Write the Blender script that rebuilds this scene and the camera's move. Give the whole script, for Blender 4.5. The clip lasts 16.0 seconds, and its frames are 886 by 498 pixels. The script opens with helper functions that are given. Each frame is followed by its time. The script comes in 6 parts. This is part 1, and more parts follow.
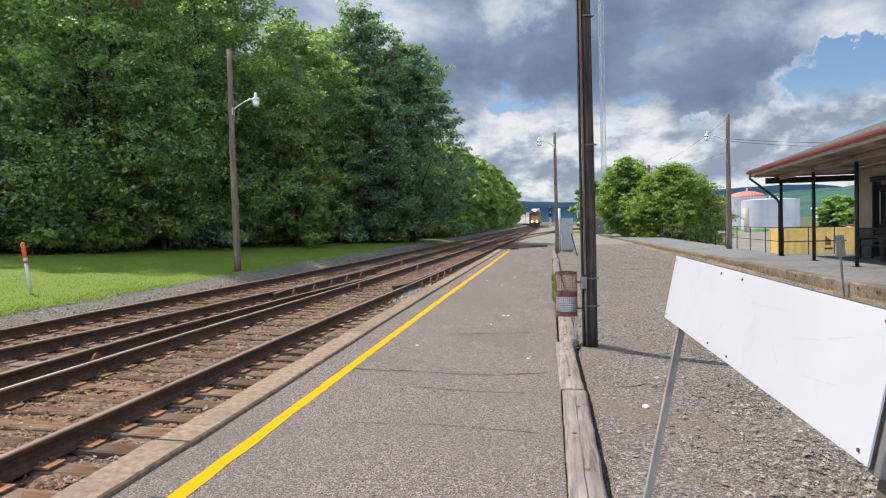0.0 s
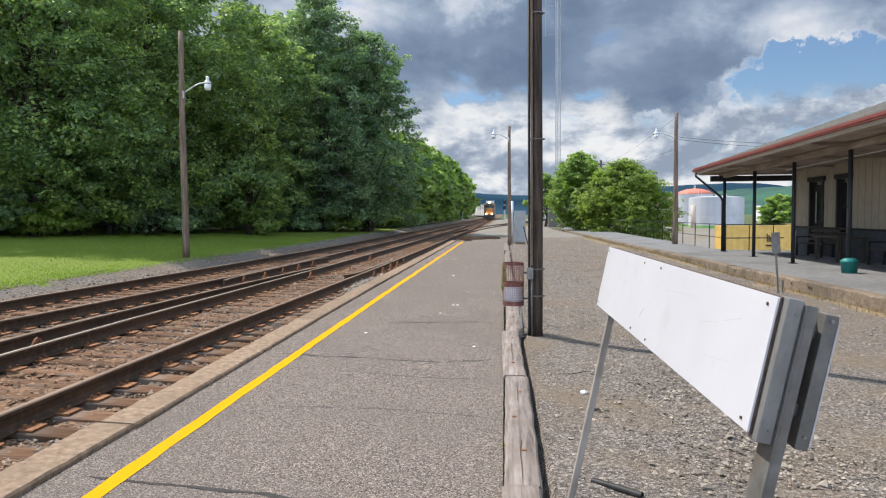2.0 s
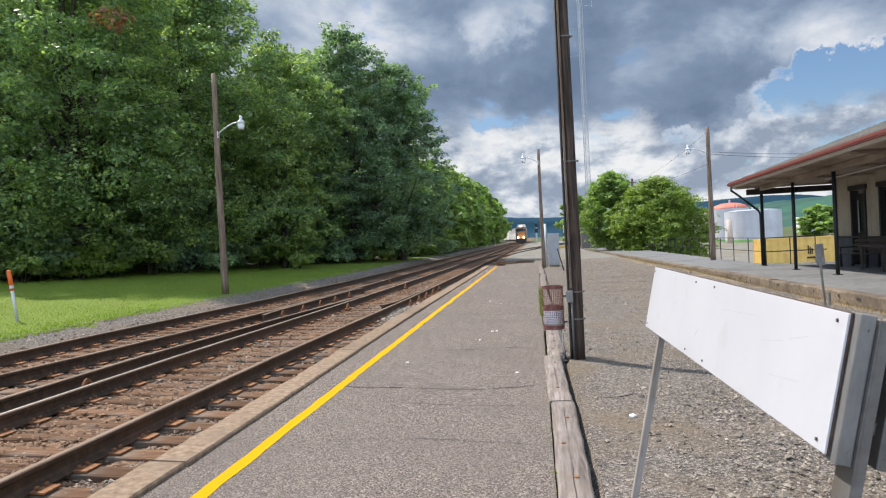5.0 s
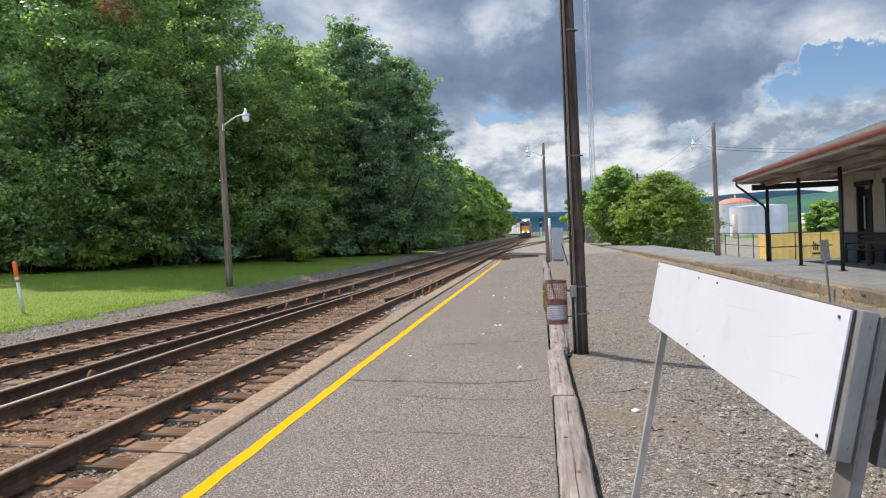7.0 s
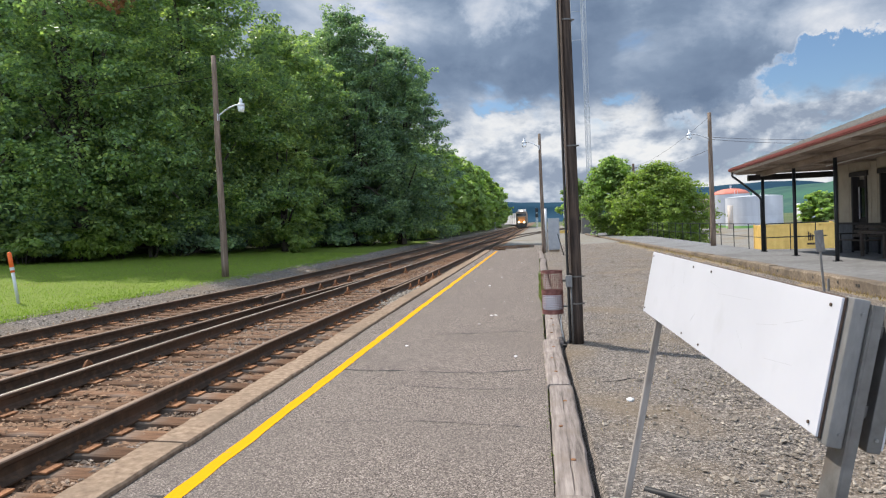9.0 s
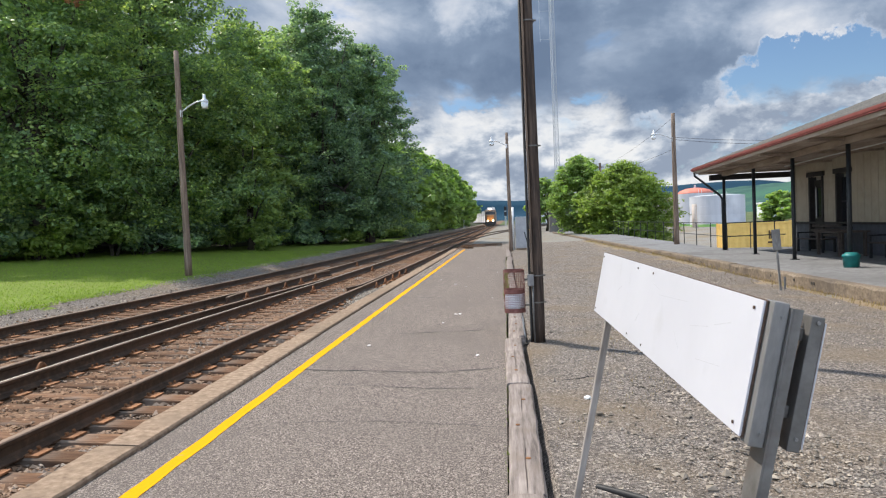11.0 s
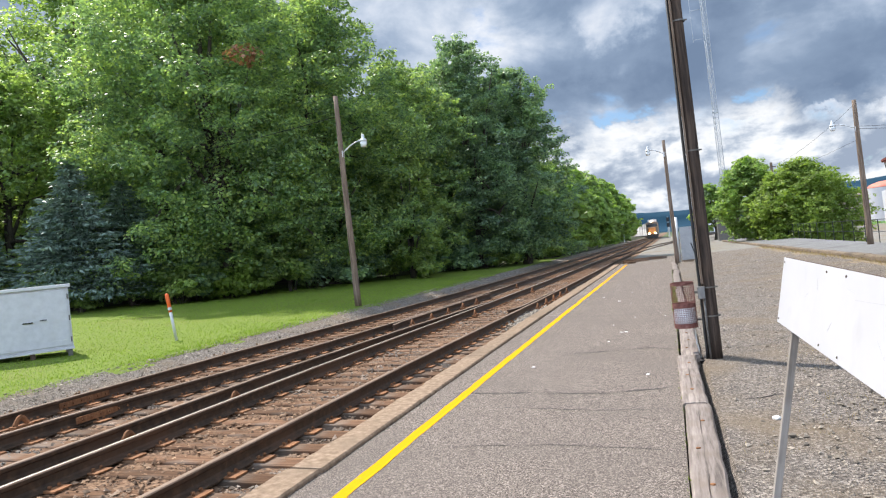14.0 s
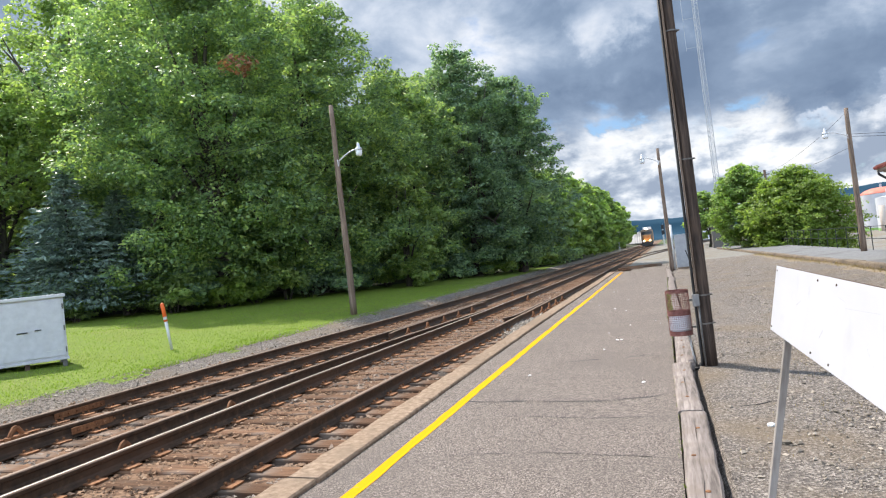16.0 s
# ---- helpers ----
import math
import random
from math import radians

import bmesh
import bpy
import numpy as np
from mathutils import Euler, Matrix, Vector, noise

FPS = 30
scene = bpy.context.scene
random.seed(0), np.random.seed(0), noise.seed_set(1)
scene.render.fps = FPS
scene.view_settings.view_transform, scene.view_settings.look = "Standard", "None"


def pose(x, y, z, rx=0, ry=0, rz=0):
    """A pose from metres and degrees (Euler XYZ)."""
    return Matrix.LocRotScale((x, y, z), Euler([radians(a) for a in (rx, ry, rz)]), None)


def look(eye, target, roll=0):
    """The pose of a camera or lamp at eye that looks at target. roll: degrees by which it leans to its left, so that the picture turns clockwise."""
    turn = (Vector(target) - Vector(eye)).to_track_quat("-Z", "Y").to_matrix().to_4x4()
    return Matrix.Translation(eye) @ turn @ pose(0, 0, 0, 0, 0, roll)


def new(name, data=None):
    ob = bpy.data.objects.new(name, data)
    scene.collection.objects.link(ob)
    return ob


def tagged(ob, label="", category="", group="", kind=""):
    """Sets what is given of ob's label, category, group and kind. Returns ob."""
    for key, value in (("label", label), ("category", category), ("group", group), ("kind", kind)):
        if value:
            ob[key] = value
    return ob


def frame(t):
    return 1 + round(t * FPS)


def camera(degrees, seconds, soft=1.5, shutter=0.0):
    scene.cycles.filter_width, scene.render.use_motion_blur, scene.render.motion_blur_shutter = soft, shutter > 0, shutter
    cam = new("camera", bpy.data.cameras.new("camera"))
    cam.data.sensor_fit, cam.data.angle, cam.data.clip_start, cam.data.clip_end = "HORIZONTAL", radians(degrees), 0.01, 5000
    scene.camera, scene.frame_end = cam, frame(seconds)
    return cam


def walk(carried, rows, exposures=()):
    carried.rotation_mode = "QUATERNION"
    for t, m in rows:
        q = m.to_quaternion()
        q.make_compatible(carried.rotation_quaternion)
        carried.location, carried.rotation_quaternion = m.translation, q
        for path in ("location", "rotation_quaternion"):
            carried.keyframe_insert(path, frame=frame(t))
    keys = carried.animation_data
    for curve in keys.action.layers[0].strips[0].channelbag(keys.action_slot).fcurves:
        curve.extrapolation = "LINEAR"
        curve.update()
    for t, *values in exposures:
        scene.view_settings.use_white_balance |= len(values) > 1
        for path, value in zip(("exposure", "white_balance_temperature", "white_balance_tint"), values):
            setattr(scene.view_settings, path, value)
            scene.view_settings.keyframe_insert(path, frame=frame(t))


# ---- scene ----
cam = camera(65.6, 16.0, soft=1.2)
PATH = [
    (0, (0.083, 0.463, 1.583), (-0.226, 2.438, 1.511), -1.6),
    (0.5, (0.014, 0.433, 1.571), (-0.249, 2.412, 1.452), -2.5),
    (1, (0.025, 0.413, 1.561), (-0.177, 2.399, 1.446), -0.4),
    (1.5, (0.128, 0.371, 1.565), (-0.138, 2.35, 1.456), 0.8),
    (2, (0.157, 0.341, 1.57), (-0.021, 2.33, 1.469), -0.4),
    (2.5, (0.132, 0.358, 1.578), (-0.101, 2.343, 1.501), -1.8),
    (3, (0.098, 0.358, 1.583), (-0.161, 2.341, 1.55), -2.8),
    (3.5, (0.092, 0.351, 1.582), (-0.198, 2.33, 1.562), -2.9),
    (4, (0.102, 0.321, 1.584), (-0.196, 2.298, 1.566), -3.3),
    (4.5, (0.098, 0.33, 1.581), (-0.172, 2.312, 1.562), -2.9),
    (7, (0.105, 0.331, 1.582), (-0.178, 2.31, 1.543), -2.6),
    (7.5, (0.108, 0.342, 1.578), (-0.188, 2.32, 1.537), -2.4),
    (8, (0.103, 0.334, 1.579), (-0.194, 2.311, 1.531), -2.3),
    (8.5, (0.106, 0.333, 1.578), (-0.182, 2.311, 1.52), -2.6),
    (9, (0.107, 0.322, 1.577), (-0.166, 2.302, 1.51), -2.6),
    (9.2, (0.106, 0.322, 1.581), (-0.162, 2.303, 1.512), -2.6),
    (11.3, (0.216, 0.332, 1.588), (0.035, 2.322, 1.511), -2.5),
    (11.5, (0.227, 0.351, 1.585), (-0.108, 2.322, 1.516), -2.8),
    (12, (0.235, 0.377, 1.586), (-0.179, 2.332, 1.515), -3.1),
    (12.5, (0.203, 0.372, 1.586), (-0.266, 2.316, 1.523), -3.9),
    (13, (0.192, 0.38, 1.584), (-0.404, 2.289, 1.563), -5.0),
    (13.5, (0.193, 0.349, 1.585), (-0.409, 2.256, 1.602), -6.1),
    (14, (0.198, 0.362, 1.58), (-0.428, 2.261, 1.602), -6.4),
    (14.5, (0.2, 0.32, 1.589), (-0.434, 2.216, 1.627), -6.6),
    (15, (0.202, 0.327, 1.587), (-0.422, 2.226, 1.63), -6.7),
    (15.5, (0.203, 0.326, 1.587), (-0.416, 2.227, 1.632), -6.5),
    (16, (0.204, 0.33, 1.588), (-0.407, 2.234, 1.632), -6.6),
]
walk(cam, [(t, look(eye, target, roll)) for t, eye, target, roll in PATH],
     exposures=[(0, 0.53), (9, 0.53), (11.5, 0.55), (12.5, 0.61), (13.5, 0.79), (16, 0.82)])

# ---- light ----
SUN_AZ = radians(-58)      # from +y, clockwise seen from above: the sun stands to the left and a little ahead
SUN_EL = radians(54)
world = bpy.data.worlds.new("sky")
scene.world = world
world.use_nodes = True
wt = world.node_tree
wt.nodes.clear()


def wn(kind, **kw):
    n = wt.nodes.new(kind)
    for k, v in kw.items():
        n.inputs[k].default_value = v
    return n


def build_sky():
    L = wt.links.new
    out, bg = wn("ShaderNodeOutputWorld"), wn("ShaderNodeBackground", Strength=1.0)
    sky = wn("ShaderNodeTexSky")
    sky.ozone_density, sky.dust_density = 5.0, 0.2
    sky.sky_type, sky.sun_disc = "NISHITA", False
    sky.sun_elevation, sky.sun_rotation = SUN_EL, SUN_AZ
    co = wn("ShaderNodeTexCoord")
    sep = wn("ShaderNodeSeparateXYZ")
    L(co.outputs["Generated"], sep.inputs[0])
    def math_node(op, x, y):
        m = wn("ShaderNodeMath"); m.operation = op
        for i, v in enumerate((x, y)):
            if isinstance(v, (int, float)):
                m.inputs[i].default_value = v
            else:
                L(v, m.inputs[i])
        return m.outputs[0]

    def ramp_range(v, a, b, c, d):
        m = wn("ShaderNodeMapRange")
        m.interpolation_type = "SMOOTHSTEP"
        for k, q in (("From Min", a), ("From Max", b), ("To Min", c), ("To Max", d)):
            m.inputs[k].default_value = q
        L(v, m.inputs["Value"])
        return m.outputs[0]

    def cloud_noise(vec, loc, scale, size, detail, rough, warp):
        mp = wn("ShaderNodeMapping")
        mp.inputs["Location"].default_value, mp.inputs["Scale"].default_value = loc, scale
        L(vec, mp.inputs[0])
        t = wn("ShaderNodeTexNoise", Scale=size, Detail=detail, Roughness=rough, Distortion=warp)
        L(mp.outputs[0], t.inputs["Vector"])
        return t.outputs["Fac"]

    def tone(fac, stops):
        r = wn("ShaderNodeValToRGB")
        e = r.color_ramp.elements
        while len(e) < len(stops):
            e.new(0.5)
        for i, (p, c) in enumerate(stops):
            e[i].position, e[i].color = p, (*c, 1)
        L(fac, r.inputs[0])
        return r.outputs[0]

    def blend(f, p, q):
        m = wn("ShaderNodeMix"); m.data_type = "RGBA"
        L(f, m.inputs["Factor"]); L(p, m.inputs["A"]); L(q, m.inputs["B"])
        return m.outputs["Result"]

    up = math_node("MAXIMUM", sep.outputs[2], 0.0)
    # the cloud field's outlines are frayed by a finer noise
    fray = wn("ShaderNodeTexNoise", Scale=13.0, Detail=8, Roughness=0.6)
    L(co.outputs["Generated"], fray.inputs["Vector"])
    off = wn("ShaderNodeVectorMath"); off.operation = "SUBTRACT"; off.inputs[1].default_value = (0.5, 0.5, 0.5)
    L(fray.outputs["Color"], off.inputs[0])
    bent = wn("ShaderNodeVectorMath"); bent.operation = "MULTIPLY_ADD"; bent.inputs[1].default_value = (0.20, 0.20, 0.20)
    L(off.outputs[0], bent.inputs[0]); L(co.outputs["Generated"], bent.inputs[2])

    def lobe(x, y, z, wide, high, turn=0.0):
        """A soft oval patch of sky round a direction: 1 in its middle, 0 at its rim."""
        c = Vector((x, y, z)).normalized()
        side = c.cross(Vector((0, 0, 1))).normalized()
        rise = side.cross(c)
        a = radians(turn)
        parts = []
        for axis, reach in ((side * math.cos(a) + rise * math.sin(a), wide), (rise * math.cos(a) - side * math.sin(a), high)):
            d = wn("ShaderNodeVectorMath"); d.operation = "DOT_PRODUCT"
            d.inputs[1].default_value = axis / reach
            L(bent.outputs[0], d.inputs[0])
            q = math_node("SUBTRACT", d.outputs["Value"], c.dot(axis) / reach)
            parts.append(math_node("MULTIPLY", q, q))
        front = ramp_range(sep.outputs[1], 0.0, 0.2, 0.0, 1.0)
        return math_node("MULTIPLY", ramp_range(math_node("ADD", *parts), 0.1, 1.2, 1.0, 0.0), front)

    def total(patches):
        t = None
        for *spot, amount in patches:
            v = math_node("MULTIPLY", lobe(*spot), amount)
            t = v if t is None else math_node("ADD", t, v)
        return t

    # a broken grey deck of cloud overhead, with the blue gaps and the thick and thin places that it has
    deck = cloud_noise(co.outputs["Generated"], CLOUD_SHIFT, (1, 1, 1.9), 2.6, 11, 0.56, 0.35)
    billow = cloud_noise(co.outputs["Generated"], (0.6, 0.1, 0.9), (1, 1, 1.7), 6.5, 10, 0.55, 0.25)
    crest = cloud_noise(co.outputs["Generated"], (0.6, 0.1, 0.935), (1, 1, 1.7), 6.5, 10, 0.55, 0.25)
    soft_mass = math_node("SUBTRACT", math_node("ADD", math_node("MULTIPLY", deck, 0.55), math_node("MULTIPLY", billow, 0.75)), 0.15)
    gaps = total(BLUE_GAPS)
    dens = math_node("SUBTRACT", soft_mass, gaps)
    deck_cover = ramp_range(dens, 0.29, 0.42, 0.0, 1.0)
    above = cloud_noise(co.outputs["Generated"], (CLOUD_SHIFT[0], CLOUD_SHIFT[1], CLOUD_SHIFT[2] + 0.055), (1, 1, 1.9), 2.6, 11, 0.56, 0.35)
    lit = math_node("ADD", math_node("MULTIPLY", math_node("SUBTRACT", deck, above), 0.5), math_node("MULTIPLY", math_node("SUBTRACT", billow, crest), 0.6))
    shape = math_node("ADD", math_node("SUBTRACT", math_node("ADD", soft_mass, math_node("MULTIPLY", gaps, -0.9)), lit), total(CLOUD_MASSES))
    deck_tone = tone(shape, [(0.33, (0.86, 0.89, 0.95)), (0.41, (0.58, 0.655, 0.78)), (0.48, (0.375, 0.465, 0.61)), (0.55, (0.255, 0.34, 0.48)), (0.68, (0.175, 0.245, 0.37))])
    # white cumulus heaps stand low over the horizon, lit from above
    puff = cloud_noise(co.outputs["Generated"], (1.7, 0.4, 0.2), (1, 1, 1.7), 7.0, 9, 0.58, 0.2)
    over = cloud_noise(co.outputs["Generated"], (1.7, 0.4, 0.235), (1, 1, 1.7), 7.0, 9, 0.58, 0.2)
    puff_cover = ramp_range(puff, 0.36, 0.42, 0.0, 1.0)
    relief = math_node("ADD", math_node("MULTIPLY", math_node("SUBTRACT", puff, over), 4.4), 0.58)
    puff_tone = tone(relief, [(0.28, (0.34, 0.41, 0.53)), (0.56, (0.52, 0.59, 0.70)), (0.80, (0.82, 0.86, 0.92)), (1.0, (0.98, 0.99, 1.0))])
    rim = math_node("ADD", up, math_node("MULTIPLY", math_node("SUBTRACT", puff, 0.5), 0.22))
    low = ramp_range(rim, 0.125, 0.165, 1.0, 0.0)
    haze = ramp_range(up, 0.0, 0.05, 0.35, 0.0)
    dim = wn("ShaderNodeVectorMath"); dim.operation = "SCALE"; dim.inputs["Scale"].default_value = SKY
    L(sky.outputs[0], dim.inputs[0])

    def scaled(c):
        v = wn("ShaderNodeVectorMath"); v.operation = "SCALE"; v.inputs["Scale"].default_value = CLOUD
        L(c, v.inputs[0])
        return v.outputs[0]

    pale = wn("ShaderNodeRGB"); pale.outputs[0].default_value = (0.62, 0.72, 0.84, 1)
    upper = blend(deck_cover, dim.outputs[0], scaled(deck_tone))
    lower = blend(haze, blend(puff_cover, dim.outputs[0], scaled(puff_tone)), scaled(pale.outputs[0]))
    # unseen sky behind the camera is brightened as added fill for shaded sides
    gain = ramp_range(sep.outputs[1], -0.5, 0.3, 3.5, 1.0)
    whole = wn("ShaderNodeVectorMath"); whole.operation = "SCALE"
    L(blend(low, upper, lower), whole.inputs[0]); L(gain, whole.inputs["Scale"])
    L(whole.outputs[0], bg.inputs["Color"]); L(bg.outputs[0], out.inputs[0])


SKY, CLOUD, CLOUD_SHIFT = 0.078, 0.615, (0.3, 0.0, 0.4)
# direction, half width, half height, turn, strength
BLUE_GAPS = ((0.385, 0.914, 0.164, 0.13, 0.050, 4, 0.32), (0.1176, 0.9866, 0.116, 0.06, 0.016, 0, 0.16), (0.2648, 0.9572, 0.117, 0.08, 0.016, 5, 0.15), (-0.62, 0.70, 0.44, 0.16, 0.07, 15, 0.15))
CLOUD_MASSES = ((0.355, 0.901, 0.2485, 0.16, 0.06, 0, -0.08), (-0.033, 0.950, 0.310, 0.09, 0.05, 10, -0.08), (0.291, 0.9448, 0.150, 0.09, 0.04, 20, -0.05), (0.14, 0.966, 0.215, 0.26, 0.095, -6, 0.085), (-0.09, 0.977, 0.185, 0.16, 0.05, 0, 0.07), (-0.40, 0.86, 0.30, 0.25, 0.12, 0, -0.08))
build_sky()
sun = new("sun", bpy.data.lights.new("sun", "SUN"))
sun.data.energy, sun.data.angle, sun.data.color = 4.4, radians(0.7), (1.0, 0.935, 0.855)
sun.matrix_world = look((math.sin(SUN_AZ) * math.cos(SUN_EL) * 100, math.cos(SUN_AZ) * math.cos(SUN_EL) * 100, math.sin(SUN_EL) * 100), (0, 0, 0))

# ---- materials ----


def material(name, stops, scale=8.0, rough=0.85, bump=0.2, fine=None, metal=0.0, stretch=(1, 1, 1), stain=None, cells=False, spec=0.3, vary=0.0, island=0.0):
    """Procedural surface: noise grain through colour stops, larger stains, fine relief, and variation from piece to piece."""
    m = bpy.data.materials.new(name)
    m.use_nodes = True
    t = m.node_tree
    N, L = t.nodes.new, t.links.new
    b = t.nodes["Principled BSDF"]
    b.inputs["Roughness"].default_value, b.inputs["Metallic"].default_value = rough, metal
    b.inputs["Specular IOR Level"].default_value = spec
    co, mp = N("ShaderNodeTexCoord"), N("ShaderNodeMapping")
    mp.inputs["Scale"].default_value = stretch
    L(co.outputs["Object"], mp.inputs[0])
    if cells:
        tex = N("ShaderNodeTexVoronoi"); tex.inputs["Scale"].default_value = scale
        sepc = N("ShaderNodeSeparateColor"); L(tex.outputs["Color"], sepc.inputs[0])
        fac = sepc.outputs[0]
        height = tex.outputs["Distance"]
    else:
        tex = N("ShaderNodeTexNoise")
        tex.inputs["Scale"].default_value, tex.inputs["Detail"].default_value, tex.inputs["Roughness"].default_value = scale, 6, 0.62
        fac = height = tex.outputs["Fac"]
    L(mp.outputs[0], tex.inputs["Vector"])
    ramp = N("ShaderNodeValToRGB")
    els = ramp.color_ramp.elements
    while len(els) < len(stops):
        els.new(0.5)
    for i, (p, c) in enumerate(stops):
        els[i].position, els[i].color = p, (*c, 1)
    L(fac, ramp.inputs[0])
    col = ramp.outputs[0]
    if stain:
        sc, colour, lo, hi = stain
        n2, r2, mx = N("ShaderNodeTexNoise"), N("ShaderNodeMapRange"), N("ShaderNodeMix")
        n2.inputs["Scale"].default_value, n2.inputs["Detail"].default_value = sc, 5
        L(co.outputs["Object"], n2.inputs["Vector"])
        r2.inputs["From Min"].default_value, r2.inputs["From Max"].default_value = lo, hi
        L(n2.outputs["Fac"], r2.inputs["Value"])
        r2.inputs["To Max"].default_value = 0.6 if cells else 1.0
        mx.data_type = "RGBA"; mx.inputs["B"].default_value = (*colour, 1)
        L(r2.outputs[0], mx.inputs["Factor"]); L(col, mx.inputs["A"])
        col = mx.outputs["Result"]
    for source, amount in (("object", vary), ("island", island)):
        if amount:
            src = N("ShaderNodeObjectInfo") if source == "object" else N("ShaderNodeNewGeometry")
            rnd = src.outputs["Random"] if source == "object" else src.outputs["Random Per Island"]
            mr, mul = N("ShaderNodeMapRange"), N("ShaderNodeVectorMath")
            mr.inputs["To Min"].default_value, mr.inputs["To Max"].default_value = 1 - amount, 1 + amount
            L(rnd, mr.inputs["Value"])
            mul.operation = "SCALE"
            L(col, mul.inputs[0]); L(mr.outputs[0], mul.inputs["Scale"])
            col = mul.outputs[0]
    L(col, b.inputs["Base Color"])
    if bump:
        h = height
        if fine:
            n3 = N("ShaderNodeTexNoise"); n3.inputs["Scale"].default_value = fine
            L(co.outputs["Object"], n3.inputs["Vector"]); h = n3.outputs["Fac"]
        bp = N("ShaderNodeBump"); bp.inputs["Strength"].default_value = bump; bp.inputs["Distance"].default_value = 0.02
        L(h, bp.inputs["Height"]); L(bp.outputs[0], b.inputs["Normal"])
    return m


def leaf_material(name, dark, mid, light, glow=0.42, pass_tint=(1.12, 1.2, 0.62)):
    """Leaves: colour from leaf to leaf; the light that passes through comes out yellower."""
    m = bpy.data.materials.new(name)
    m.use_nodes = True
    t = m.node_tree
    N, L = t.nodes.new, t.links.new
    b, out = t.nodes["Principled BSDF"], t.nodes["Material Output"]
    b.inputs["Roughness"].default_value, b.inputs["Specular IOR Level"].default_value = 0.45, 0.5
    geo, co, nz, ad = N("ShaderNodeNewGeometry"), N("ShaderNodeTexCoord"), N("ShaderNodeTexNoise"), N("ShaderNodeMath")
    nz.inputs["Scale"].default_value = 0.45
    L(co.outputs["Object"], nz.inputs["Vector"])
    ad.operation = "MULTIPLY_ADD"; ad.inputs[1].default_value = 0.65
    L(geo.outputs["Random Per Island"], ad.inputs[0])
    sh = N("ShaderNodeMath"); sh.operation = "MULTIPLY_ADD"; sh.inputs[1].default_value = 1.0; sh.inputs[2].default_value = -0.33
    L(nz.outputs["Fac"], sh.inputs[0]); L(sh.outputs[0], ad.inputs[2])
    r = N("ShaderNodeValToRGB")
    r.color_ramp.elements[0].position, r.color_ramp.elements[0].color = 0.1, (*dark, 1)
    r.color_ramp.elements[1].position, r.color_ramp.elements[1].color = 0.95, (*light, 1)
    r.color_ramp.elements.new(0.5).color = (*mid, 1)
    L(ad.outputs[0], r.inputs[0]); L(r.outputs[0], b.inputs["Base Color"])
    tr, mx = N("ShaderNodeBsdfTranslucent"), N("ShaderNodeMixShader")
    warm = N("ShaderNodeVectorMath"); warm.operation = "MULTIPLY"; warm.inputs[1].default_value = pass_tint
    L(r.outputs[0], warm.inputs[0]); L(warm.outputs[0], tr.inputs[0])
    mx.inputs[0].default_value = glow
    L(b.outputs[0], mx.inputs[1]); L(tr.outputs[0], mx.inputs[2]); L(mx.outputs[0], out.inputs["Surface"])
    return m


def glass_material(name, tint):
    m = bpy.data.materials.new(name)
    m.use_nodes = True
    b = m.node_tree.nodes["Principled BSDF"]
    b.inputs["Base Color"].default_value = (*tint, 1)
    b.inputs["Roughness"].default_value, b.inputs["Specular IOR Level"].default_value = 0.08, 0.6
    return m


def lamp_material(name, colour, power):
    m = bpy.data.materials.new(name)
    m.use_nodes = True
    b = m.node_tree.nodes["Principled BSDF"]
    b.inputs["Emission Color"].default_value, b.inputs["Emission Strength"].default_value = (*colour, 1), power
    return m


ASPHALT = material("worn_asphalt", [(0.0, (0.038, 0.0314, 0.0268)), (0.45, (0.143, 0.119, 0.103)), (0.8, (0.230, 0.193, 0.168)), (1.0, (0.41, 0.352, 0.305))], 135, 0.95, 0.3, stain=(0.7, (0.138, 0.117, 0.103), 0.46, 0.70), cells=True, spec=0.15)
GRAVEL = material("grey_gravel", [(0.0, (0.058, 0.049, 0.042)), (0.45, (0.142, 0.121, 0.105)), (0.8, (0.24, 0.206, 0.176)), (1.0, (0.40, 0.35, 0.30))], 66, 0.95, 0.8, cells=True, stain=(0.9, (0.195, 0.146, 0.0947), 0.47, 0.66))
BALLAST = material("rusty_ballast", [(0.0, (0.066, 0.036, 0.021)), (0.5, (0.160, 0.090, 0.051)), (1.0, (0.26, 0.165, 0.102))], 24, 0.95, 0.7, cells=True, stain=(0.5, (0.15, 0.129, 0.107), 0.5, 0.68))
STONE = material("ballast_stone", [(0.3, (0.16, 0.090, 0.052)), (0.55, (0.26, 0.160, 0.094)), (0.75, (0.35, 0.25, 0.17))], 3.0, 0.9, 0.2, stain=(0.6, (0.222, 0.195, 0.163), 0.46, 0.62), island=0.5)
PEBBLE = material("gravel_pebble", [(0.3, (0.193, 0.164, 0.131)), (0.55, (0.28, 0.24, 0.192)), (0.75, (0.438, 0.375, 0.305))], 5.0, 0.9, 0.2, island=0.5)
GRASS = material("mown_grass", [(0.3, (0.060, 0.098, 0.009)), (0.5, (0.118, 0.170, 0.014)), (0.7, (0.175, 0.220, 0.022))], 14, 0.9, 0.5, stain=(0.35, (0.136, 0.156, 0.0194), 0.55, 0.8), fine=60)
FIELD = material("far_field", [(0.3, (0.034, 0.068, 0.017)), (0.55, (0.068, 0.102, 0.0255)), (0.7, (0.128, 0.119, 0.051))], 0.05, 0.95, 0.3, stain=(0.02, (0.136, 0.119, 0.085), 0.5, 0.62))
